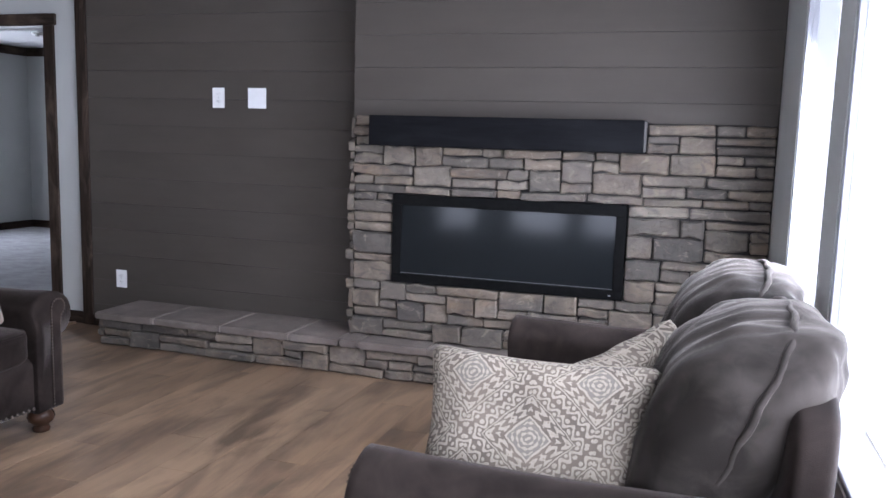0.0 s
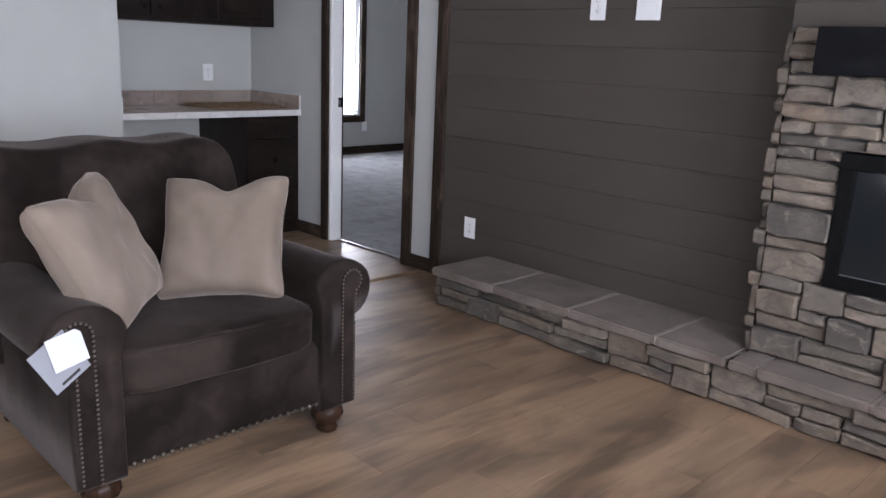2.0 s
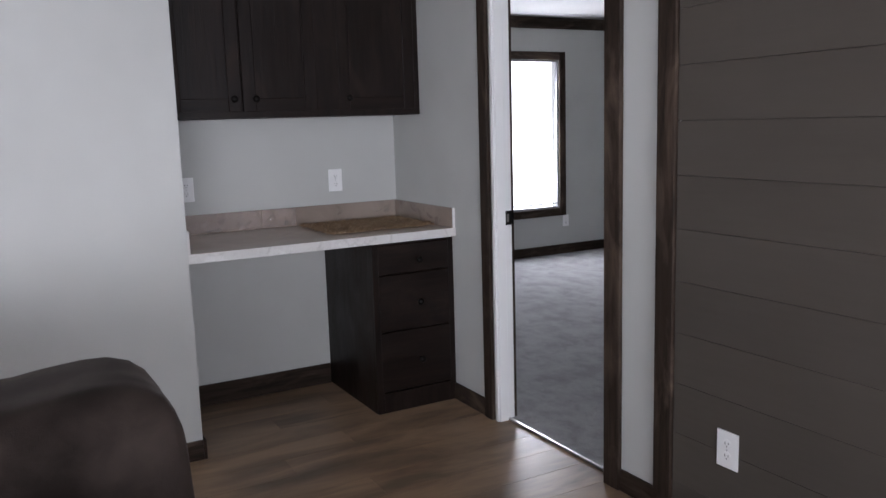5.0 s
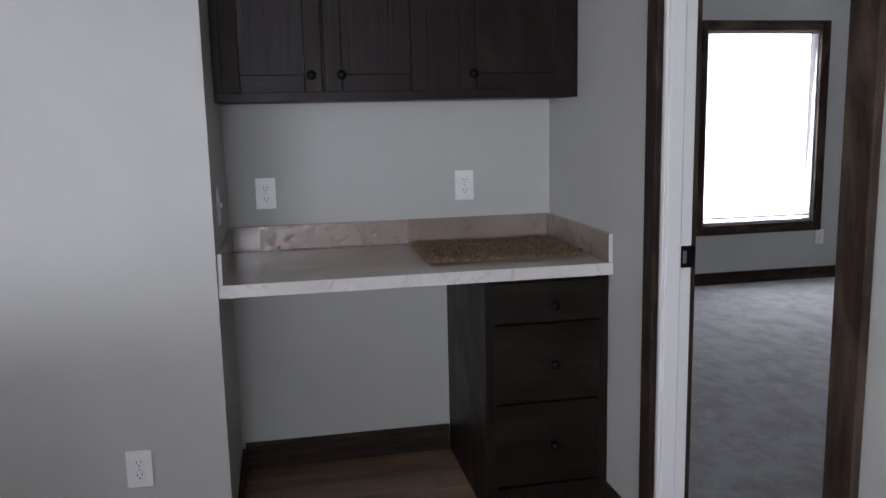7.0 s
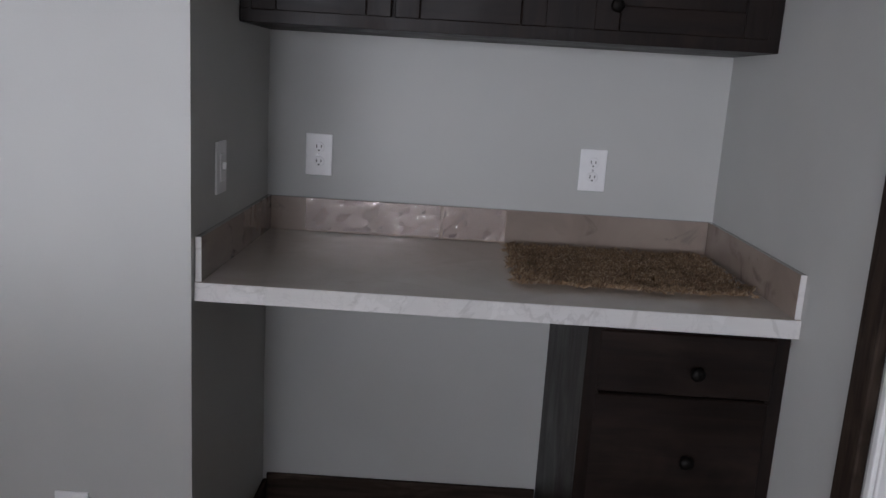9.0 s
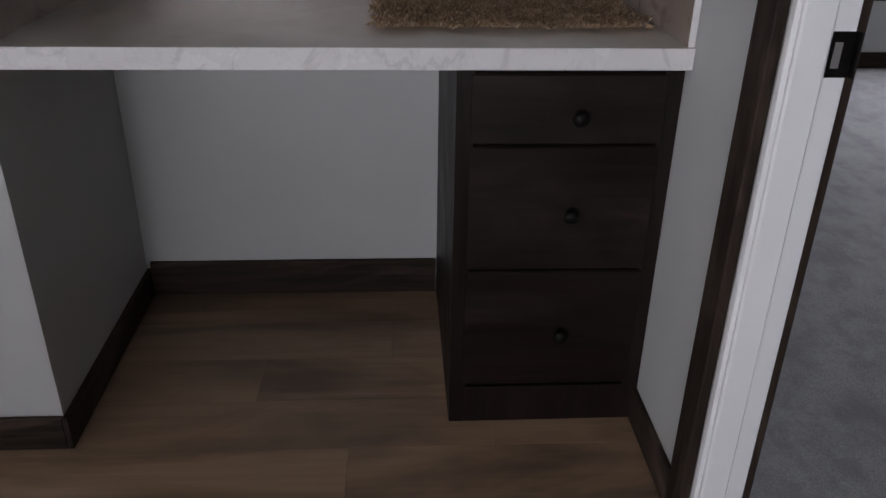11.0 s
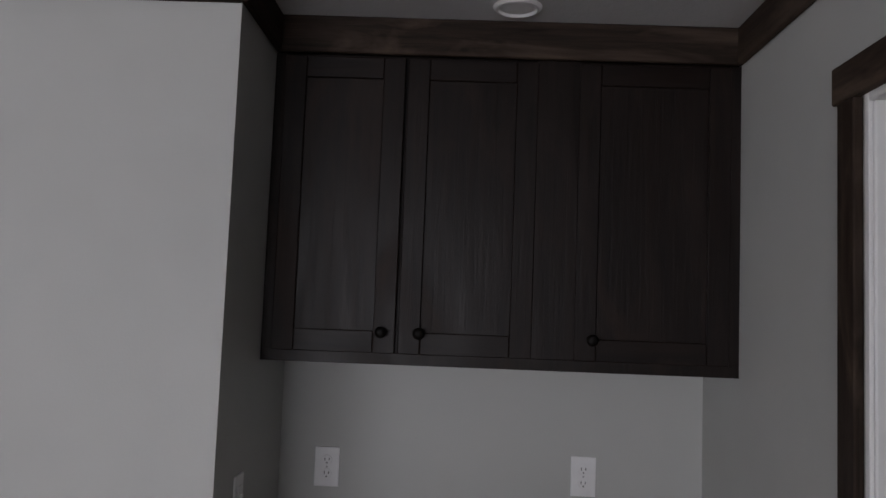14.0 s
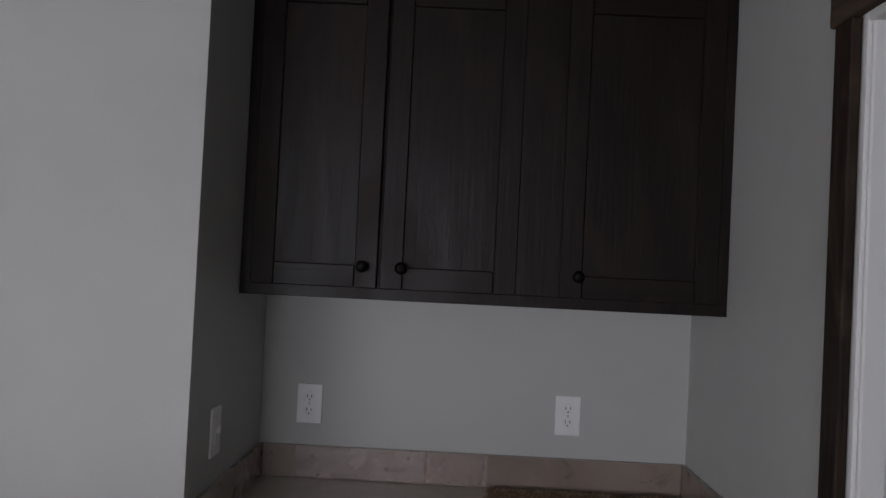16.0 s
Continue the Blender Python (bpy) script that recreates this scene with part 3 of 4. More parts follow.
# floor base under the planks
floor = structure("floor", boxes((LWX - 0.115, RX + 0.12, -7.5, 0.06, -0.08, -0.004), (-2.35, LWX - 0.115, ALC - 0.11, 0.06, -0.08, -0.004)), MORTAR, "brown oak-look vinyl plank floor")
structure("transition_strip", lathe([(0.001, -7.4), (0.022, -7.4), (0.022, -0.03), (0.001, -0.03)], 12, "y"), FLOOR, "rounded wood-look strip across the floor").matrix_world = pose(-0.2, 0, -0.008)

# ---------------------------------------------------------------- fireplace
FY, FB = -0.285, (2.33, 3.65, 0.552, 1.062)
fire = thing("fireplace", "stacked grey and tan ledgestone fireplace with a long electric insert", "fireplace")
part("core", boxes((FX0 + 0.03, FB[0] - 0.004, FY + 0.03, -0.014, 0.216, 1.49), (FB[1] + 0.004, RX - 0.001, FY + 0.03, -0.014, 0.216, 1.49),
                   (FB[0] - 0.004, FB[1] + 0.004, FY + 0.03, -0.014, 0.216, FB[2] - 0.004), (FB[0] - 0.004, FB[1] + 0.004, FY + 0.03, -0.014, FB[3] + 0.004, 1.49)), MORTAR, fire, "dark mortar behind the stones")
breast = part("chimney_breast", boxes((FX0 + 0.022, RX - 0.001, FY + 0.042, -0.014, 1.492, LIV - 0.002)), MORTAR, fire, "dark grey painted shiplap chimney breast")
SHZ = [0.157 + 0.18 * k for k in range(-1, 16)]
for z in SHZ:
    a, b = max(z + 0.0006, 1.492), min(z + 0.1794, LIV - 0.004)
    if b > a + 0.02:
        part("board", boxes((FX0 + 0.012, RX - 0.003, FY + 0.026, FY + 0.040, a, b), bevel=0.0008), SHIP, breast)
part("breast_return", boxes((FX0 + 0.010, FX0 + 0.021, FY + 0.042, -0.0155, 1.492, LIV - 0.004)), SHIP, fire)

insert = thing("electric_fireplace", "long black electric fireplace with dark reflective glass", "fireplace", (0, 0, 0))
x0, x1, z0, z1 = FB
part("surround", boxes((x0, x1, FY - 0.014, FY + 0.1, z0, z0 + 0.052), (x0, x1, FY - 0.014, FY + 0.1, z1 - 0.06, z1), (x0, x0 + 0.052, FY - 0.014, FY + 0.1, z0 + 0.052, z1 - 0.06),
                       (x1 - 0.052, x1, FY - 0.014, FY + 0.1, z0 + 0.052, z1 - 0.06), bevel=0.002), BLACK, insert, "matte black metal surround")
glass = part("glass_front", boxes((x0 + 0.052, x1 - 0.052, -0.003, 0.003, -0.002, z1 - z0 - 0.112)), GLASSB, insert, "dark glossy glass")
glass.matrix_local = pose(0, FY - 0.004, z0 + 0.054, -2.4, 0, 0)
part("firebox", boxes((x0 + 0.03, x1 - 0.03, FY + 0.1, -0.016, z0 + 0.03, z1 - 0.03)), BLACK, insert)
part("trim_line", boxes((x0 + 0.056, x1 - 0.056, FY - 0.0115, FY - 0.008, z0 + 0.056, z0 + 0.0595)), VENT, insert, "thin grey trim line")
part("badge", boxes((x1 - 0.075, x1 - 0.06, FY - 0.0155, FY - 0.0142, z0 + 0.02, z0 + 0.026)), STEEL, insert)

mantel = thing("mantel_beam", "black stained rough-sawn wood mantel beam on the stone", "mantel")
part("beam", boxes((2.228, 3.722, -0.43, FY + 0.012, 1.338, 1.503), bevel=0.006, seg=2), MANTEL, mantel)
part("end_cap", boxes((3.7225, 3.7265, -0.424, FY + 0.012, 1.344, 1.497), bevel=0.001), MANTEL_END, mantel, "grey sawn end grain")

# ---------------------------------------------------------------- hearth
hearth = thing("hearth", "low raised hearth of ledgestone with slate slabs", "hearth")
HY = -0.425
part("core", boxes((0.395, RX - 0.002, HY + 0.03, -0.016, 0.0, 0.168)), MORTAR, hearth, "dark mortar behind the stones")


def slab_mesh(w, d, h, seed):
    bm = bmesh.new()
    bmesh.ops.create_cube(bm, size=1)
    bmesh.ops.subdivide_edges(bm, edges=[e for e in bm.edges if abs((e.verts[0].co - e.verts[1].co).x) > 0.5], cuts=11)
    for v in bm.verts:
        v.co = Vector((v.co.x * w, v.co.y * d, v.co.z * h))
        if v.co.y < 0:
            v.co.y += noise.noise(Vector((v.co.x * 7 + seed, seed, v.co.z * 20))) * 0.012
        v.co.z += noise.noise(Vector((v.co.x * 6, v.co.y * 6, seed))) * 0.002
    bmesh.ops.bevel(bm, geom=[e for e in bm.edges if e.calc_face_angle(0) > 0.8], offset=0.008, segments=2, affect="EDGES")
    return bm


cuts = [0.345, 0.79, 1.275, 1.74, 2.2, 2.62, 3.1, 3.55, 4.0, RX - 0.002]
for i, (a, b) in enumerate(zip(cuts, cuts[1:])):
    y0, y1 = -0.462, (-0.0165 if i < 3 else (FY + 0.028 if i > 3 else -0.0165))
    if i == 3:
        b_ = FX0 + 0.02
        s = part("slab", slab_mesh(b_ - a - 0.011, y1 - y0, 0.043, i), SLAB, hearth)
        s.location = ((a + b_) / 2, (y0 + y1) / 2, 0.1925)
        a, y1 = b_, FY + 0.028
    s = part("slab", slab_mesh(b - a - 0.011, y1 - y0, 0.043, i + 0.5), SLAB, hearth)
    s.location = ((a + b) / 2, (y0 + y1) / 2, 0.1925)
for a in cuts[1:-1]:
    deep = a < FX0
    part("joint", boxes((a - 0.0085, a + 0.0085, -0.448, -0.0165 if deep else FY + 0.028, 0.172, 0.2105), bevel=0.002), GROUT if deep else SLAB, hearth, "pale grout" if deep else "")

# ---------------------------------------------------------------- alcove: desk, cabinets
desk = thing("desk_counter", "greige laminate counter with white marble-look edge", "counter")
DF, DT = -1.556, 0.908
part("worktop", boxes((BACKX + 0.0005, DF - 0.003, ALC + 0.0015, -0.0015, DT - 0.042, DT)), LAM_LIT, desk, "stone-look laminate, coloured paler for light on the flat top")
part("edge_strip", boxes((DF - 0.003, DF, ALC + 0.0015, -0.0015, DT - 0.042, DT), bevel=0.0008), MARBLE, desk, "white marble-look edge strip")
# splashes: the worktop's laminate with shade on upright faces put into its colour
part("backsplash", boxes((BACKX + 0.0005, BACKX + 0.019, ALC + 0.016, -0.016, DT + 0.0005, DT + 0.1), bevel=0.0015), LAM_SHADED, desk)
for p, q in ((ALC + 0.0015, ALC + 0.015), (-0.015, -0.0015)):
    sp = part("side_splash", boxes((BACKX + 0.0005, DF - 0.009, p, q, DT + 0.0005, DT + 0.1)), LAM_SHADED, desk)
    part("edge_strip", boxes((DF - 0.009, DF - 0.006, p, q, DT + 0.0005, DT + 0.1), bevel=0.0008), MARBLE, sp, "white edge strip")


def film_patch(y0, y1, z0, z1):
    """Crinkled clear film left on the laminate."""
    bm = bmesh.new()
    ny, nz = 26, 7
    grid = [[bm.verts.new((0.001 + 0.0026 * max(0.0, noise.noise(Vector((i * 0.55, j * 0.9, y0 * 7)))), y0 + (y1 - y0) * i / ny, z0 + (z1 - z0) * j / nz)) for j in range(nz + 1)] for i in range(ny + 1)]
    for i in range(ny):
        for j in range(nz):
            bm.faces.new((grid[i][j], grid[i + 1][j], grid[i + 1][j + 1], grid[i][j + 1]))
    bmesh.ops.solidify(bm, geom=bm.faces[:], thickness=-0.0004)
    return bm


FILM = Mat("clear_film", 0.2)
FILM.b.inputs["Transmission Weight"].default_value = 0.85
FILM.b.inputs["IOR"].default_value = 1.35
FILM = FILM.colour((0.66, 0.6, 0.57)).m
for a, b in ((-1.205, -0.805), (-0.797, -0.612)):
    film = part("protective_film", film_patch(a, b, DT + 0.006, DT + 0.099), FILM, desk, "crinkled clear protective film")
    film.location = (BACKX + 0.0195, 0, 0)
    film.visible_shadow = False


def knob(parent, x, y, z):
    k = part("knob", lathe([(0.007, 0.0), (0.006, 0.010), (0.0065, 0.014), (0.0155, 0.019), (0.0165, 0.024), (0.012, 0.030), (0.004, 0.032)], 16, "x"), BRONZE, parent, "round oil-rubbed bronze knob", True)
    k.location = (x, y, z)
    return k


def shaker(name, y0, y1, z0, z1, x, parent, rail=0.062):
    """A framed door facing +x: the whole door is one part, its panel and frame pieces under it."""
    d = part(name, boxes((x, x + 0.011, y0 + rail - 0.004, y1 - rail + 0.004, z0 + rail - 0.004, z1 - rail + 0.004)), CAB[2], parent)
    for n, row, m in (("stile", (x, x + 0.02, y0, y0 + rail, z0, z1), CAB[2]), ("stile", (x, x + 0.02, y1 - rail, y1, z0, z1), CAB[2]),
                      ("rail", (x, x + 0.0197, y0 + rail, y1 - rail, z0, z0 + rail), CAB[1]), ("rail", (x, x + 0.0197, y0 + rail, y1 - rail, z1 - rail, z1), CAB[1])):
        part(n, boxes(row, bevel=0.0025), m, d)
    return d


upper = thing("wall_cabinet", "dark espresso oak wall cabinet with shaker doors", "cabinet")
UF = -1.925
part("body", boxes((BACKX + 0.0005, UF, ALC + 0.001, -0.001, 1.483, HALL - 0.002)), CAB[2], upper)
part("face_frame", boxes((UF, UF + 0.0185, ALC + 0.001, -0.001, 1.483, 1.515), (UF, UF + 0.0185, ALC + 0.001, ALC + 0.03, 1.515, CR0), (UF, UF + 0.0185, -0.03, -0.001, 1.515, CR0),
                         (UF, UF + 0.0185, -0.575, -0.45, 1.515, CR0), bevel=0.001), CAB[2], upper)
for y0, y1, ky in ((-1.296, -0.951, -0.99), (-0.943, -0.572, -0.885), (-0.456, -0.028, -0.407)):
    d = shaker("cabinet_door", y0, y1, 1.513, CR0 - 0.006, UF + 0.001, upper)
    knob(d, UF + 0.021, ky, 1.572)

base = thing("drawer_cabinet", "dark espresso oak base cabinet with three drawers", "cabinet")
CF = -1.612
part("body", boxes((BACKX + 0.0005, CF, -0.452, -0.001, 0.0, DT - 0.043)), CAB[2], base)
part("face_frame", boxes((CF, CF + 0.018, -0.452, -0.415, 0.0, DT - 0.043), (CF, CF + 0.018, -0.04, -0.001, 0.0, DT - 0.043), (CF, CF + 0.018, -0.415, -0.04, 0.0, 0.1), bevel=0.001), CAB[2], base)
for z0, z1, kz in ((0.7035, 0.85, 0.765), (0.4145, 0.7, 0.552), (0.108, 0.411, 0.253)):
    d = part("drawer_front", boxes((CF + 0.0005, CF + 0.02, -0.425, -0.028, z0, z1), bevel=0.004), CAB[1], base)
    knob(d, CF + 0.02, -0.205, kz)


def shag_mat():
    """A thick tufted mat: a body, and a field of short leaning tufts."""
    m = thing("shag_mat", "small brown shaggy mat lying on the counter", "mat", (0, 0, DT + 0.001))
    y0, y1, x0, x1 = -0.612, -0.04, -2.17, -1.715
    part("backing", boxes((x0 + 0.02, x1 - 0.025, y0 + 0.02, y1 - 0.02, 0, 0.006), bevel=0.003), SHAG, m)
    rnd = random.Random(5)
    verts, faces = [], []
    for i in range(2600):
        x, y = rnd.uniform(x0, x1), rnd.uniform(y0, y1)
        x += noise.noise(Vector((x * 30, y * 30, 1))) * 0.022
        y += noise.noise(Vector((x * 30, y * 30, 7))) * 0.024
        lx, ly = rnd.gauss(0.003, 0.008), rnd.gauss(0, 0.008)
        h = rnd.uniform(0.006, 0.014)
        for _ in range(6):
            px, py = x + rnd.gauss(0, 0.0045), y + rnd.gauss(0, 0.0045)
            tx, ty = px + lx + rnd.gauss(0, 0.005), py + ly + rnd.gauss(0, 0.005)
            a, w = rnd.uniform(0, 6.283), rnd.uniform(0.0009, 0.0018)
            top = 0.004 + h * rnd.uniform(0.7, 1.0)
            n = len(verts)
            for cx, cy, cz, r in ((px, py, 0.004, w), (tx, ty, top, w * 0.8)):
                verts += [(cx + r * math.cos(a + q), cy + r * math.sin(a + q), cz + 0.3 * r * math.cos(q)) for q in (0.0, 2.09, 4.19)]
            faces += [(n, n + 1, n + 4, n + 3), (n + 1, n + 2, n + 5, n + 4), (n + 2, n, n + 3, n + 5), (n + 3, n + 4, n + 5)]
    me = bpy.data.meshes.new("shag")
    me.from_pydata(verts, [], faces)
    me.materials.append(SHAG)
    ob = tagged(new("shag", me), "", "", "", "stuff")
    ob.parent = m


shag_mat()


def plate(name, label, category, m, w=0.078, h=0.122, kind="outlet", group="wall plates"):
    """A wall plate in its own xz plane, facing -y, put at the pose m."""
    o = new(name)
    tagged(o, label, category, group)
    part("cover", boxes((-w / 2, w / 2, -0.006, 0, -h / 2, h / 2), bevel=0.0025, seg=2), PLATE, o)
    if kind == "outlet":
        for zc in (0.021, -0.021):
            r = part("receptacle", lathe([(0.0165, 0.0), (0.0165, 0.0012), (0.015, 0.002)], 18, "y"), PLATE, o)
            r.matrix_local = pose(0, -0.006, zc, 180, 0, 0)
            part("slot", boxes((-0.0078, -0.0056, -0.0086, -0.0078, zc - 0.002, zc + 0.0075), (0.0056, 0.0078, -0.0086, -0.0078, zc - 0.001, zc + 0.0065), (-0.0022, 0.0022, -0.0086, -0.0078, zc - 0.0105, zc - 0.0065)), SLOT, o)
        s = part("screw", lathe([(0.0032, 0), (0.0032, 0.0008)], 10, "y"), STEEL, o)
        s.matrix_local = pose(0, -0.0075, 0)
    elif kind == "switch":
        part("rocker", boxes((-0.0165, 0.0165, -0.0085, -0.0055, -0.033, 0.033), bevel=0.0015), PLATE, o)
        t = part("toggle", boxes((-0.004, 0.004, -0.017, -0.008, -0.004, 0.012), bevel=0.0015), PLATE, o)
    else:
        part("insert", boxes((-w / 2 + 0.018, w / 2 - 0.018, -0.0072, -0.0055, -h / 2 + 0.022, h / 2 - 0.022), bevel=0.001), PLATE, o)
    o.matrix_world = m
    return o


plate("outlet", "white duplex outlet on the dark shiplap near the hearth", "outlet", pose(0.207, -0.0165, 0.354), 0.086, 0.124)
plate("outlet", "white duplex outlet high on the dark shiplap", "outlet", pose(0.997, -0.0165, 1.606), 0.088, 0.128)
plate("media_plate", "white double-width plate high on the dark shiplap", "wall plate", pose(1.28, -0.0165, 1.606), 0.13, 0.128, "blank")
plate("outlet", "white duplex outlet above the counter", "outlet", pose(BACKX + 0.0005, -0.369, 1.139, 0, 0, 90))
plate("outlet", "white duplex outlet above the counter", "outlet", pose(BACKX + 0.0005, -1.173, 1.136, 0, 0, 90))
plate("light_switch", "white switch plate on the alcove side", "switch", pose(-1.745, ALC + 0.0005, 1.14, 0, 0, 180), kind="switch")
plate("outlet", "white duplex outlet low on the hall wall", "outlet", pose(LWX + 0.0005, -1.6, 0.34, 0, 0, 90))
plate("outlet", "white duplex outlet under the bedroom window", "outlet", pose(BX + 0.0005, 3.32, 0.36, 0, 0, 90))

spot = thing("recessed_light", "white recessed ceiling light, switched off", "ceiling light", (-1.785, -0.646, HALL))
part("trim_ring", lathe([(0.05, -0.002), (0.054, -0.009), (0.06, -0.008), (0.067, -0.001), (0.067, 0.0), (0.05, 0.0)], 32), WHITE, spot, smooth=False)
part("lens", lathe([(0.001, -0.004), (0.025, -0.005), (0.044, -0.003), (0.0455, -0.001), (0.001, -0.001)], 28), PLATE, spot, "frosted white lens", True)

detector = thing("smoke_detector", "small white smoke detector on the bedroom ceiling", "smoke detector", (-3.330, 2.944, 2.47))
part("housing", lathe([(0.068, 0.0), (0.068, -0.018), (0.058, -0.034), (0.03, -0.04)], 24), WHITE, detector, "", True)
part("sensor_grille", lathe([(0.022, -0.0395), (0.02, -0.046), (0.006, -0.047)], 16), SLOT, detector, "dark sensor grille", True)

# ---------------------------------------------------------------- seating


def rolled_arm(depth, h, roll, thick, front):
    """Arm along +x, its roll over the outside (+y). Front end at x = depth."""
    prof = [(-thick / 2, 0.0), (-thick / 2, h - roll * 1.6)]
    cy, cz = 0.02, h - roll
    for i in range(15):
        a = radians(165 - i * 19.5)
        prof.append((cy + roll * 1.12 * math.cos(a), cz + roll * math.sin(a)))
    prof += [(thick / 2, cz - roll * 1.2), (thick / 2, 0.0)]
    bm = bmesh.new()
    xs = [0.0, 0.02] + [depth * k / 10 for k in range(1, 10)] + [depth - 0.03, depth - 0.008, depth]
    rings = []
    for x in xs:
        s = 0.94 if x in (0.0, depth) else 1.0
        sag = -0.012 * math.sin(math.pi * x / depth)
        ring = []
        for y, z in prof:
            w = noise.noise(Vector((x * 7, y * 9, z * 9 + front))) * 0.004
            ring.append(bm.verts.new((x, y * s + w, (z - h / 2) * (s if s < 1 else 1) + h / 2 + sag * (z / h) + w)))
        rings.append(ring)
    n = len(prof)
    for a, b in zip(rings, rings[1:]):
        for i in range(n):
            j = (i + 1) % n
            bm.faces.new((a[i], a[j], b[j], b[i]))
    bm.faces.new(rings[0])
    bm.faces.new(rings[-1][::-1])
    return bm, prof


def nail_row(points, r=0.0048):
    """Domed nail heads at points, facing +x."""
    verts, faces = [], []
    for p in points:
        n = len(verts)
        for rad, hx in ((1.0, 0.0), (0.75, 0.55)):
            for k in range(7):
                a = 2 * math.pi * k / 7
                verts.append((p[0] + hx * r * 0.8, p[1] + rad * r * math.cos(a), p[2] + rad * r * math.sin(a)))
        verts.append((p[0] + r * 0.75, p[1], p[2]))
        for k in range(7):
            j = (k + 1) % 7
            faces.append((n + k, n + j, n + 7 + j, n + 7 + k))
            faces.append((n + 7 + k, n + 7 + j, n + 14))
    me = bpy.data.meshes.new("nailhead_trim")
    me.from_pydata(verts, [], faces)
    me.materials.append(NAIL)
    return me


def along(pts, step):
    out, carry = [], 0.0
    for a, b in zip(pts, pts[1:]):
        a, b = Vector(a), Vector(b)
        d = (b - a).length
        s = carry
        while s < d:
            out.append(a.lerp(b, s / d))
            s += step
        carry = s - d
    return out


def sofa(name, label, loc, rz, width, depth, mat, back_mat, cushions, serpentine, front=0.0):
    """Seating that faces +x, its front at x = 0 and its middle at y = 0, standing on turned feet."""
    s = thing(name, label, "armchair" if cushions == 0 else "sofa", loc, "", rz)
    hw, arm = width / 2, 0.185
    part("base", soft_box(-depth + 0.06, front - 0.03, -hw + 0.06, hw - 0.06, 0.105, 0.36, 12, 8, 0, 0.003, 1), mat, s, "", True)
    inner = hw - arm
    n = max(1, cushions)
    for i in range(n):
        a, b = -inner + 2 * inner * i / n, -inner + 2 * inner * (i + 1) / n
        part("seat_cushion", soft_box(-depth + 0.28, front, a + 0.004, b - 0.004, 0.335, 0.5, 7, 14, 0.12, 0.006, 3 + i), mat, s, "", True)
        cx, cy, hx, hy = (-depth + 0.28 + front) / 2, (a + b) / 2, (depth - 0.28 + front) / 2 * 0.972, (b - a - 0.008) / 2 * 0.972
        ring = []
        for q in range(65):
            u, w = math.cos(2 * math.pi * q / 64), math.sin(2 * math.pi * q / 64)
            r = (abs(u) ** 7 + abs(w) ** 7) ** (-1 / 7)
            ring.append((cx + hx * u * r, cy + hy * w * r, 0.4825))
        part("welt", tube(ring, 0.006, 6), mat, s, "piped edge of the seat cushion", True)

    tilt = 0.11 if serpentine else 0.018

    def crest(w, h):
        k = w.y / h.y
        if w.z > 0:
            up = w.z / h.z
            w.z += up * serpentine * (math.cos(k * math.pi * 2.6) * 0.13 + 0.9 - 0.3 * abs(k) ** 10)
        w.x -= tilt * (w.z / h.z + 1) * 0.5 + 0.45 * tilt * max(0, w.z / h.z) ** 3
        return w
    part("backrest", soft_box(-depth + (0.14 if serpentine else 0.03), -depth + (0.41 if serpentine else 0.15), -inner - (0.19 if serpentine else 0.1), inner + (0.07 if serpentine else 0.1), 0.3, 0.943 if serpentine else 0.88, 13 if serpentine else 6, 22, 0, 0.009, 7, crest), mat, s, "", True)
    for side in (-1, 1):
        bm, prof = rolled_arm(depth - 0.08, 0.545, 0.106, 0.145, side * 2.0)
        if side < 0:
            bmesh.ops.scale(bm, vec=(1, -1, 1), verts=bm.verts)
        bmesh.ops.translate(bm, vec=(-depth + 0.075, side * (hw - 0.128), 0.105), verts=bm.verts)
        a = part("arm", bm, mat, s, "", True)
        curl = [(0.046 + 0.04 * math.cos(radians(q)), 0.455 + 0.04 * math.sin(radians(q))) for q in range(180, -61, -20)]
        inset = [(0.006, 0.0)] + curl + [(0.058, 0.38), (0.058, 0.0)]
        fb = bmesh.new()
        f0 = [fb.verts.new((0.0, side * (y + hw - 0.128), 0.117 + z)) for y, z in inset]
        face = fb.faces.new(f0)
        ex = bmesh.ops.extrude_face_region(fb, geom=[face])
        bmesh.ops.translate(fb, vec=(0.012, 0, 0), verts=[e for e in ex["geom"] if isinstance(e, bmesh.types.BMVert)])
        bmesh.ops.translate(fb, vec=(-0.009, 0, 0), verts=fb.verts)
        part("arm_panel", fb, mat, a)
        line = [(0.003, side * (y + hw - 0.128), 0.117 + z) for y, z in inset]
        nr = new("nailhead_trim", nail_row(along(line, 0.0145)))
        nr.parent = a
        tagged(nr, "row of antique brass nail heads")
    line = [(front - 0.03, -hw + 0.2, 0.128), (front - 0.03, hw - 0.2, 0.128)]
    nr = new("nailhead_trim", nail_row(along(line, 0.03), 0.0092))
    nr.parent = s
    tagged(nr, "row of antique brass nail heads")
    for x in (-0.06, -depth + 0.15):
        for y in (-hw + 0.14, hw - 0.14):
            f = part("foot", lathe([(0.03, 0.0), (0.037, 0.004), (0.04, 0.018), (0.033, 0.03), (0.036, 0.036), (0.054, 0.052), (0.06, 0.07), (0.055, 0.09), (0.04, 0.112)], 22), FOOT, s, "turned bun foot in brown wood", True)
            f.location = (x, y, 0)
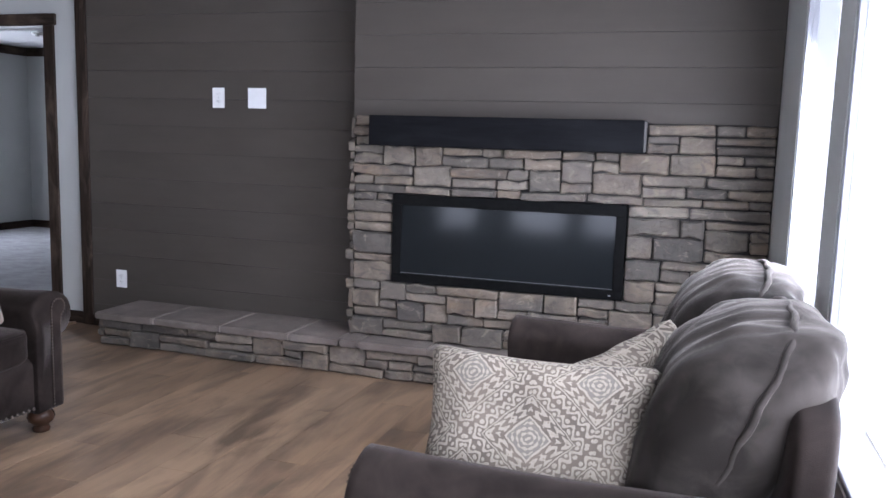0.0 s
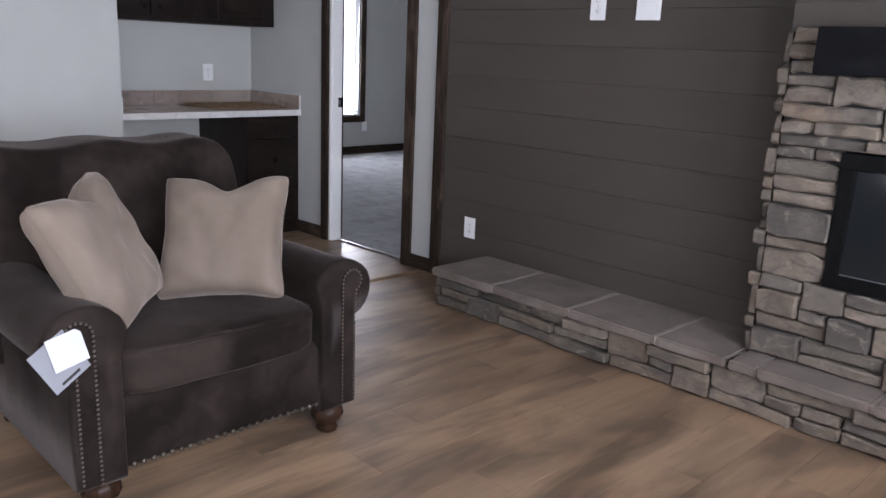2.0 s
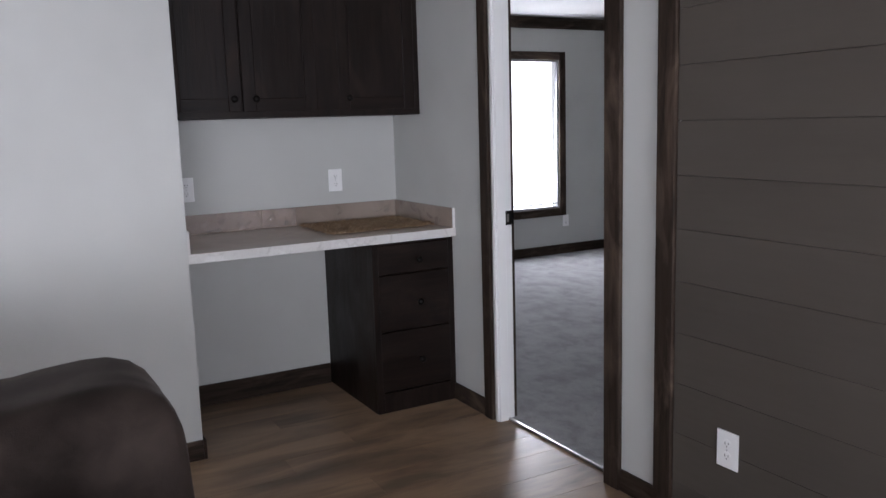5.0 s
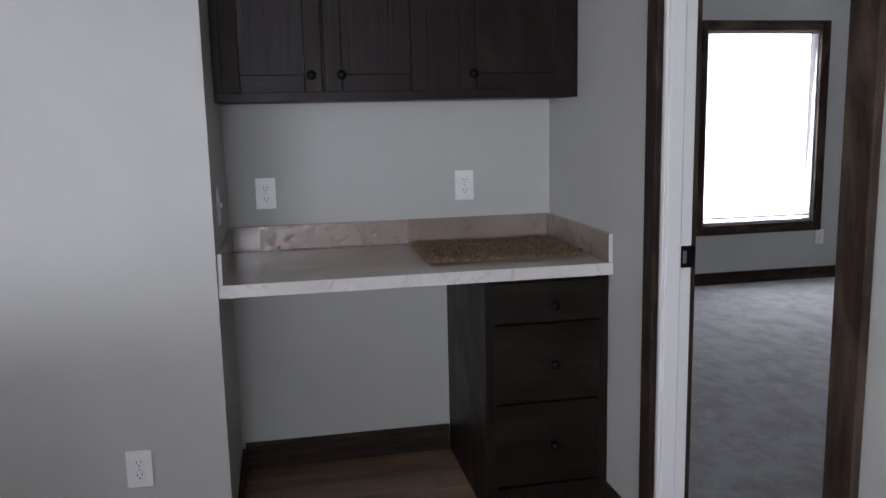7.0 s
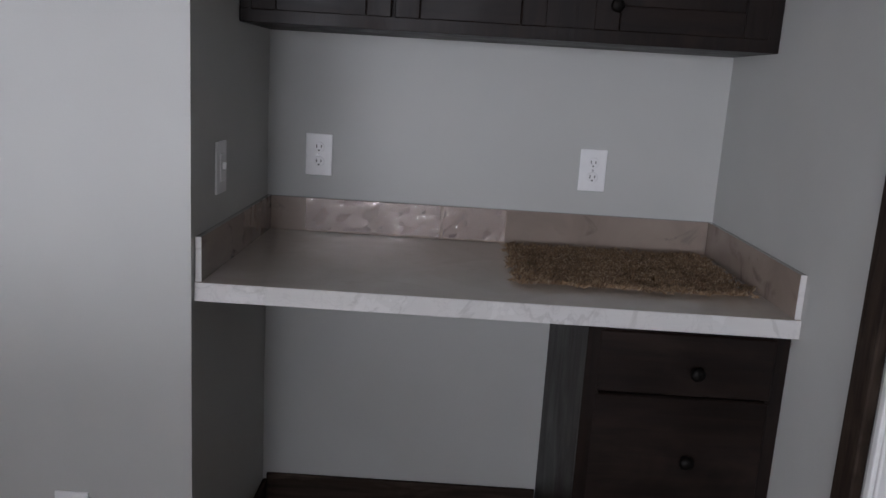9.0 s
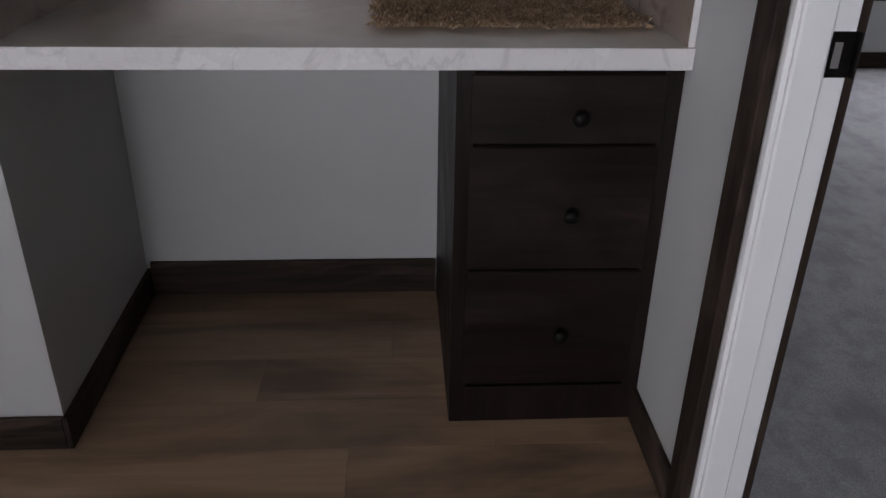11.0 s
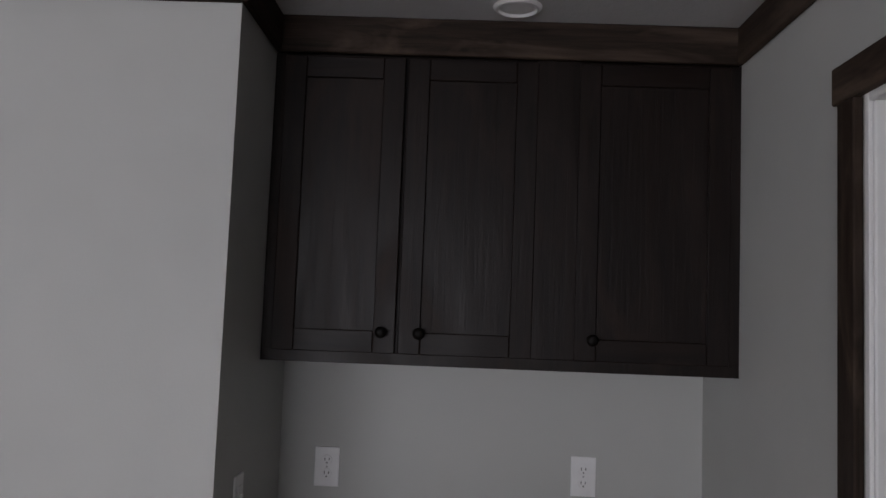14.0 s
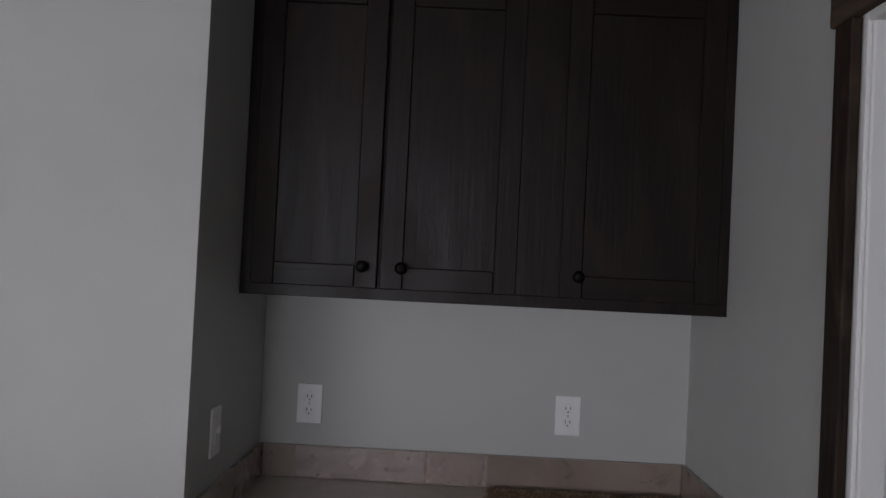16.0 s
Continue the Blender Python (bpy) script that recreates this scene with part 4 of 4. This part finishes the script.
    for i in range(cushions):
        wide = inner + 0.05
        a, b = -wide + 2 * wide * i / cushions, -wide + 2 * wide * (i + 1) / cushions

        def lean(w, h):
            w.x -= 0.10 * (w.z / h.z)
            w.x -= 0.03 * max(0, w.z / h.z) ** 2
            up = max(0.0, w.z / h.z)
            near = math.exp(-(w.x / (0.6 * h.x)) ** 2)
            fold = noise.noise(Vector((w.y * 34, w.z * 7 + w.x * 7, 2.3))) * 0.008 + noise.noise(Vector((w.y * 8, w.z * 8, w.x * 5))) * 0.014
            w.z += fold * up * (0.35 + 0.65 * near)
            w.x += fold * 0.9 * (0.4 + up)
            return w
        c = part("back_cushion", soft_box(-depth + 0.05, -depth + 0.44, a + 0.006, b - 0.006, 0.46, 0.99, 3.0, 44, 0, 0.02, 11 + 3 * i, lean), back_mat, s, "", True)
        hz, hy = 0.265, (b - a) / 2 - 0.006
        pts = []
        for k in range(41):
            q = radians(-20 + 220 * k / 40)
            cy, cz = math.cos(q), math.sin(q)
            r = (abs(cy) ** 3.0 + abs(cz) ** 3.0) ** (-1 / 3.0)
            y, z = cy * r * hy * 0.985, cz * r * hz * 0.985
            pts.append((-depth + 0.225 - 0.10 * z / hz - 0.03 * max(0, z / hz) ** 2 + 0.004 * math.sin(k * 1.7), (a + b) / 2 + y, 0.725 + z + 0.004))
        part("piping", tube(pts, 0.009, 8), back_mat, c, "ruched seam piping", True)
    return s


def rim_pull(a, b, pull=1.0):
    """The edges drawn in between the corners, the corners blunt."""
    blunt = 1 - 0.065 * (a * a * b * b) ** 6
    return (1 - 0.13 * pull * (1 - b * b) * abs(a) ** 3) * blunt, (1 - 0.11 * pull * (1 - a * a) * abs(b) ** 3) * blunt


def pillow(name, label, centre, u, v, mat, thick=0.085, seed=0.0, chop=0.0, pull=1.0):
    """A square throw pillow with drawn-out corners; u, v: half its width and height as directions."""
    u, v = Vector(u), Vector(v)
    hu, hv = u.length, v.length
    un = u.normalized()
    vn = (v - un * v.dot(un)).normalized()
    wn_ = un.cross(vn)
    bm = bmesh.new()
    n = 36
    cloth = bm.loops.layers.uv.new("cloth")
    lay = {}
    for side in (1, -1):
        for i in range(n + 1):
            for j in range(n + 1):
                if side < 0 and (i in (0, n) or j in (0, n)):
                    lay[side, i, j] = lay[1, i, j]
                    continue
                a, b = 2 * i / n - 1, 2 * j / n - 1
                pin, pib = rim_pull(a, b, pull)
                prof = max(0.0, (1 - a ** 4) * (1 - b ** 4)) ** 0.4
                p = Vector((a * hu * pin, b * hv * pib, side * thick * prof))
                crease = noise.noise(Vector((a * 2.4 + seed, b * 2.4, side))) * 0.012 + noise.noise(Vector((a * 6 + seed, b * 3, side * 2))) * 0.003
                rad = 0.006 * math.sin(9 * math.atan2(b, a) + seed) * max(abs(a), abs(b)) ** 2
                p.z += side * (crease + rad) * prof
                dent = chop * math.exp(-((a - 0.12) / 0.3) ** 2) * max(0.0, b) ** 3
                p.y -= dent * hv
                p.z *= 1 - 0.9 * dent
                fold = math.exp(-((a - 0.1) / 0.06) ** 2) * max(0.0, b - 0.15) * chop
                p.z -= side * fold * 0.06
                lay[side, i, j] = bm.verts.new(p)
        for i in range(n):
            for j in range(n):
                q = [lay[side, i, j], lay[side, i + 1, j], lay[side, i + 1, j + 1], lay[side, i, j + 1]]
                grid = [(i, j), (i + 1, j), (i + 1, j + 1), (i, j + 1)]
                face = bm.faces.new(q if side > 0 else q[::-1])
                for loop, (gi, gj) in zip(face.loops, grid if side > 0 else grid[::-1]):
                    loop[cloth].uv = ((2 * gi / n - 1) * (hu + 0.5 * thick), (2 * gj / n - 1) * (hv + 0.5 * thick))
    ob = part(name, bm, mat, None, label, True)
    tagged(ob, label, "pillow", "throw pillows")
    m = Matrix((un, vn, wn_)).transposed().to_4x4()
    ob.matrix_world = Matrix.Translation(centre) @ m
    seam = []
    for k in range(121):
        e = k / 30 % 4
        s_, f = int(e), e - int(e)
        a, b = [(-1 + 2 * f, -1), (1, -1 + 2 * f), (1 - 2 * f, 1), (-1, 1 - 2 * f)][s_]
        pin, pib = rim_pull(a, b, pull)
        seam.append((a * hu * pin, b * hv * pib - chop * math.exp(-((a - 0.12) / 0.3) ** 2) * max(0.0, b) ** 3 * hv, 0))
    part("seam", tube(seam, 0.0022, 6), mat, ob, "", True)
    return ob


sofa("armchair", "oversized dark brown velvet armchair with rolled nailhead arms", (1.27, -2.2, 0), 0, 1.1, 0.99, BROWN, BROWN, 0, 0.055)
sofa("loveseat", "brown velvet loveseat under the window, back cushions coloured paler for window light", (3.29, -2.13, 0), 180, 1.82, 1.05, BROWN, BROWN_LIT, 2, 0.0, -0.1)
pillow("throw_pillow", "square tan velvet pillow leaning on the armchair's backrest", (0.976, -2.058, 0.714), (0.163, 0.154, 0.016), (-0.09, 0.064, 0.195), TAN, 0.095, 2.0, 0.24)
pillow("throw_pillow", "square tan velvet pillow leaning on the armchair's arm", (0.996, -2.49, 0.722), (-0.17, 0.158, 0.02), (-0.051, -0.094, 0.207), TAN, 0.082, 6.0, 0.26)
pillow("throw_pillow", "cream and taupe patterned pillow leaning on the loveseat arm", (3.662, -2.7, 0.64), (0.305, 0.0, 0.0), (0.0, 0.07, 0.2), DAMASK, 0.1, 1.0, 0.0, 0.9)
pillow("throw_pillow", "cream and taupe patterned pillow behind its twin", (3.86, -2.44, 0.655), (0.15, 0.14, 0.06), (0.02, 0.02, 0.205), DAMASK, 0.085, 9.0, 0.0, 1.8)

tag = thing("paper_tag", "white and grey paper price tag hanging on the armchair arm", "tag", (1.284, -2.722, 0.532), "", 8)
part("card", boxes((0, 0.0016, -0.068, 0.05, -0.075, 0.055), bevel=0.0006), CARD, tag, "grey card").matrix_local = pose(0.0, 0, 0, 28, -12, 0)
part("sleeve", boxes((0.002, 0.0035, -0.04, 0.06, -0.042, 0.05), bevel=0.0006), PAPER, tag).matrix_local = pose(0.004, 0.01, 0.01, 10, -12, 0)
part("printed_bar", boxes((0.0018, 0.0022, -0.04, 0.02, -0.066, -0.058)), SLOT, tag).matrix_local = pose(0.0, 0, 0, 28, -12, 0)

# ---------------------------------------------------------------- pieces: boards, stones, planks
for z in SHZ:
    a, b = max(z + 0.0006, 0.004), min(z + 0.1794, LIV - 0.004)
    if b - a > 0.03:
        part("board", boxes((-0.038, FX0 + 0.06, -0.0155, 0.0, a, b), bevel=0.0008), SHIP, wall_accent)


def stone_mesh(w, h, d, seed):
    """A split-faced stone with worn edges, its back at y = 0, its face towards -y, centred in x and z."""
    rnd = random.Random(seed)
    e = min(0.008, h * 0.16, w * 0.16)
    xs = [-w / 2, -w / 2 + e, -w * rnd.uniform(0.12, 0.25), w * rnd.uniform(0.12, 0.25), w / 2 - e, w / 2]
    zs = [-h / 2, -h / 2 + e, h * rnd.uniform(-0.12, 0.12), h / 2 - e, h / 2]
    nx, nz = len(xs) - 1, len(zs) - 1
    o = rnd.uniform(0, 50)
    slope, lean = rnd.uniform(-0.05, 0.05), rnd.uniform(-0.1, 0.1)
    wob = min(0.011, h * 0.17)
    bm = bmesh.new()
    front, back = [], []
    for i, x0 in enumerate(xs):
        fr, bk = [], []
        for j, z0 in enumerate(zs):
            ea, eb = i in (0, nx), j in (0, nz)
            x, z = x0, z0
            if j in (0, 1, nz - 1, nz):
                z += noise.noise(Vector((x0 * 15 + o, 4.0 * (j > 1), 1))) * wob * 1.6
            if i in (0, 1, nx - 1, nx):
                x += noise.noise(Vector((4.0 * (i > 1), z0 * 18 + o, 2))) * 0.009
            y = -d + slope * x + lean * z + noise.noise(Vector((x * 9 + o, z * 12, 4))) * 0.011
            if ea or eb:
                y += e * rnd.uniform(0.7, 1.3)
            if ea and eb:
                x *= 1 - 0.7 * e / w
                z *= 1 - 1.0 * e / h
                y += e * 0.5
            fr.append(bm.verts.new((x, min(y, -0.004), z)))
            bk.append((x, 0.0, z))
        front.append(fr)
        back.append(bk)
    for i in range(nx):
        for j in range(nz):
            bm.faces.new((front[i][j], front[i + 1][j], front[i + 1][j + 1], front[i][j + 1]))
    rim = [(i, 0) for i in range(nx + 1)] + [(nx, j) for j in range(1, nz + 1)] + [(i, nz) for i in range(nx - 1, -1, -1)] + [(0, j) for j in range(nz - 1, 0, -1)]
    bv = [bm.verts.new(back[i][j]) for i, j in rim]
    m = len(rim)
    for k in range(m):
        a, b = rim[k], rim[(k + 1) % m]
        bm.faces.new((front[a[0]][a[1]], bv[k], bv[(k + 1) % m], front[b[0]][b[1]]))
    return bm


SEED = [100]


def lay(x0, x1, z0, z1, rnd, out):
    """Lays a rectangle with ledgestones: thin courses, and here and there a tall stone through two of them."""
    n = max(1, round((z1 - z0) / 0.057))
    hs = [rnd.uniform(0.75, 1.3) for _ in range(n)]
    zs = [z0]
    for h in hs:
        zs.append(zs[-1] + h * (z1 - z0) / sum(hs))
    taken = [[] for _ in range(n + 1)]
    for r in range(n):
        x = x0
        blocks = sorted(taken[r]) + [(x1, x1)]
        for a, b in blocks:
            while a - x > 0.002:
                room = a - x
                tall = r + 1 < n and rnd.random() < 0.34
                w = rnd.uniform(0.13, 0.27) if tall else rnd.uniform(0.12, 0.36)
                if room - w < 0.085:
                    w = room if room < 0.42 else room * rnd.uniform(0.4, 0.6)
                if w < 0.1:
                    tall = False
                out.append((x, x + w, zs[r], zs[r + 2] if tall else zs[r + 1]))
                if tall:
                    taken[r + 1].append((x, x + w))
                x += w
            x = b
    return out


def set_stones(parent, cells, y, rnd, side=False):
    for x0, x1, z0, z1 in cells:
        SEED[0] += 1
        gap = 0.0068
        d = rnd.uniform(0.022, 0.06)
        ob = part("stone", stone_mesh(x1 - x0 - gap, z1 - z0 - gap, d, SEED[0]), STONE, parent)
        c, z = (x0 + x1) / 2, (z0 + z1) / 2
        tip = rnd.gauss(0, 0.9)
        ob.matrix_local = pose(y, -c, z, tip, 0, -90) if side else pose(c, y, z, 0, tip, 0)


rnd = random.Random(11)
back = FY + 0.031
cells = []
lay(FX0 + 0.028, RX - 0.002, 0.217, FB[2] - 0.003, rnd, cells)
lay(FX0 + 0.028, FB[0] - 0.003, FB[2] - 0.003, FB[3] + 0.003, rnd, cells)
lay(FB[1] + 0.003, RX - 0.002, FB[2] - 0.003, FB[3] + 0.003, rnd, cells)
lay(FX0 + 0.028, RX - 0.002, FB[3] + 0.003, 1.337, rnd, cells)
lay(FX0 + 0.028, 2.224, 1.337, 1.503, rnd, cells)
lay(3.73, RX - 0.002, 1.337, 1.488, rnd, cells)
set_stones(fire, cells, back, rnd)
side = []
lay(0.016, -back + 0.03, 0.217, 1.49, rnd, side)
set_stones(fire, side, FX0 + 0.031, rnd, True)
cells = lay(0.39, RX - 0.003, 0.002, 0.17, rnd, [])
set_stones(hearth, cells, HY + 0.031, rnd)
side = lay(0.018, -HY + 0.01, 0.002, 0.17, rnd, [])
set_stones(hearth, side, 0.396, rnd, True)

# floor planks, one object each where the walk goes; the rest in one piece
PW, PL = 0.182, 1.22
plank_me = {}


def plank(w, l):
    key = (round(w, 3), round(l, 3))
    if key not in plank_me:
        plank_me[key] = link_mesh("plank", boxes((-w / 2 + 0.0004, w / 2 - 0.0004, -l / 2 + 0.0003, l / 2 - 0.0003, -0.004, 0.0), bevel=0.0004), FLOOR)
    return plank_me[key]


rest = []
col = 0
x = -2.235
while x < RX - 0.001:
    w = min(PW, RX - x)
    y = 0.055
    l = PL * (0.25 + 0.75 * ((col * 0.37) % 1.0))
    end = -7.5 if x + w > LWX - 0.1 else ALC - 0.1
    while y > end + 0.01:
        l = min(l, y - end)
        if y > -4.4 and not (x > 3.3):
            ob = new("plank", plank(w, l))
            ob.parent = floor
            ob.location = (x + w / 2, y - l / 2, 0)
        else:
            rest.append((x + 0.0006, x + w - 0.0006, y - l + 0.0006, y - 0.0006, -0.004, 0.0))
        y -= l
        l = PL
    x += w
    col += 1
ob = part("planks", boxes(*rest), FLOOR, floor)
tagged(ob, "", "", "", "stuff")
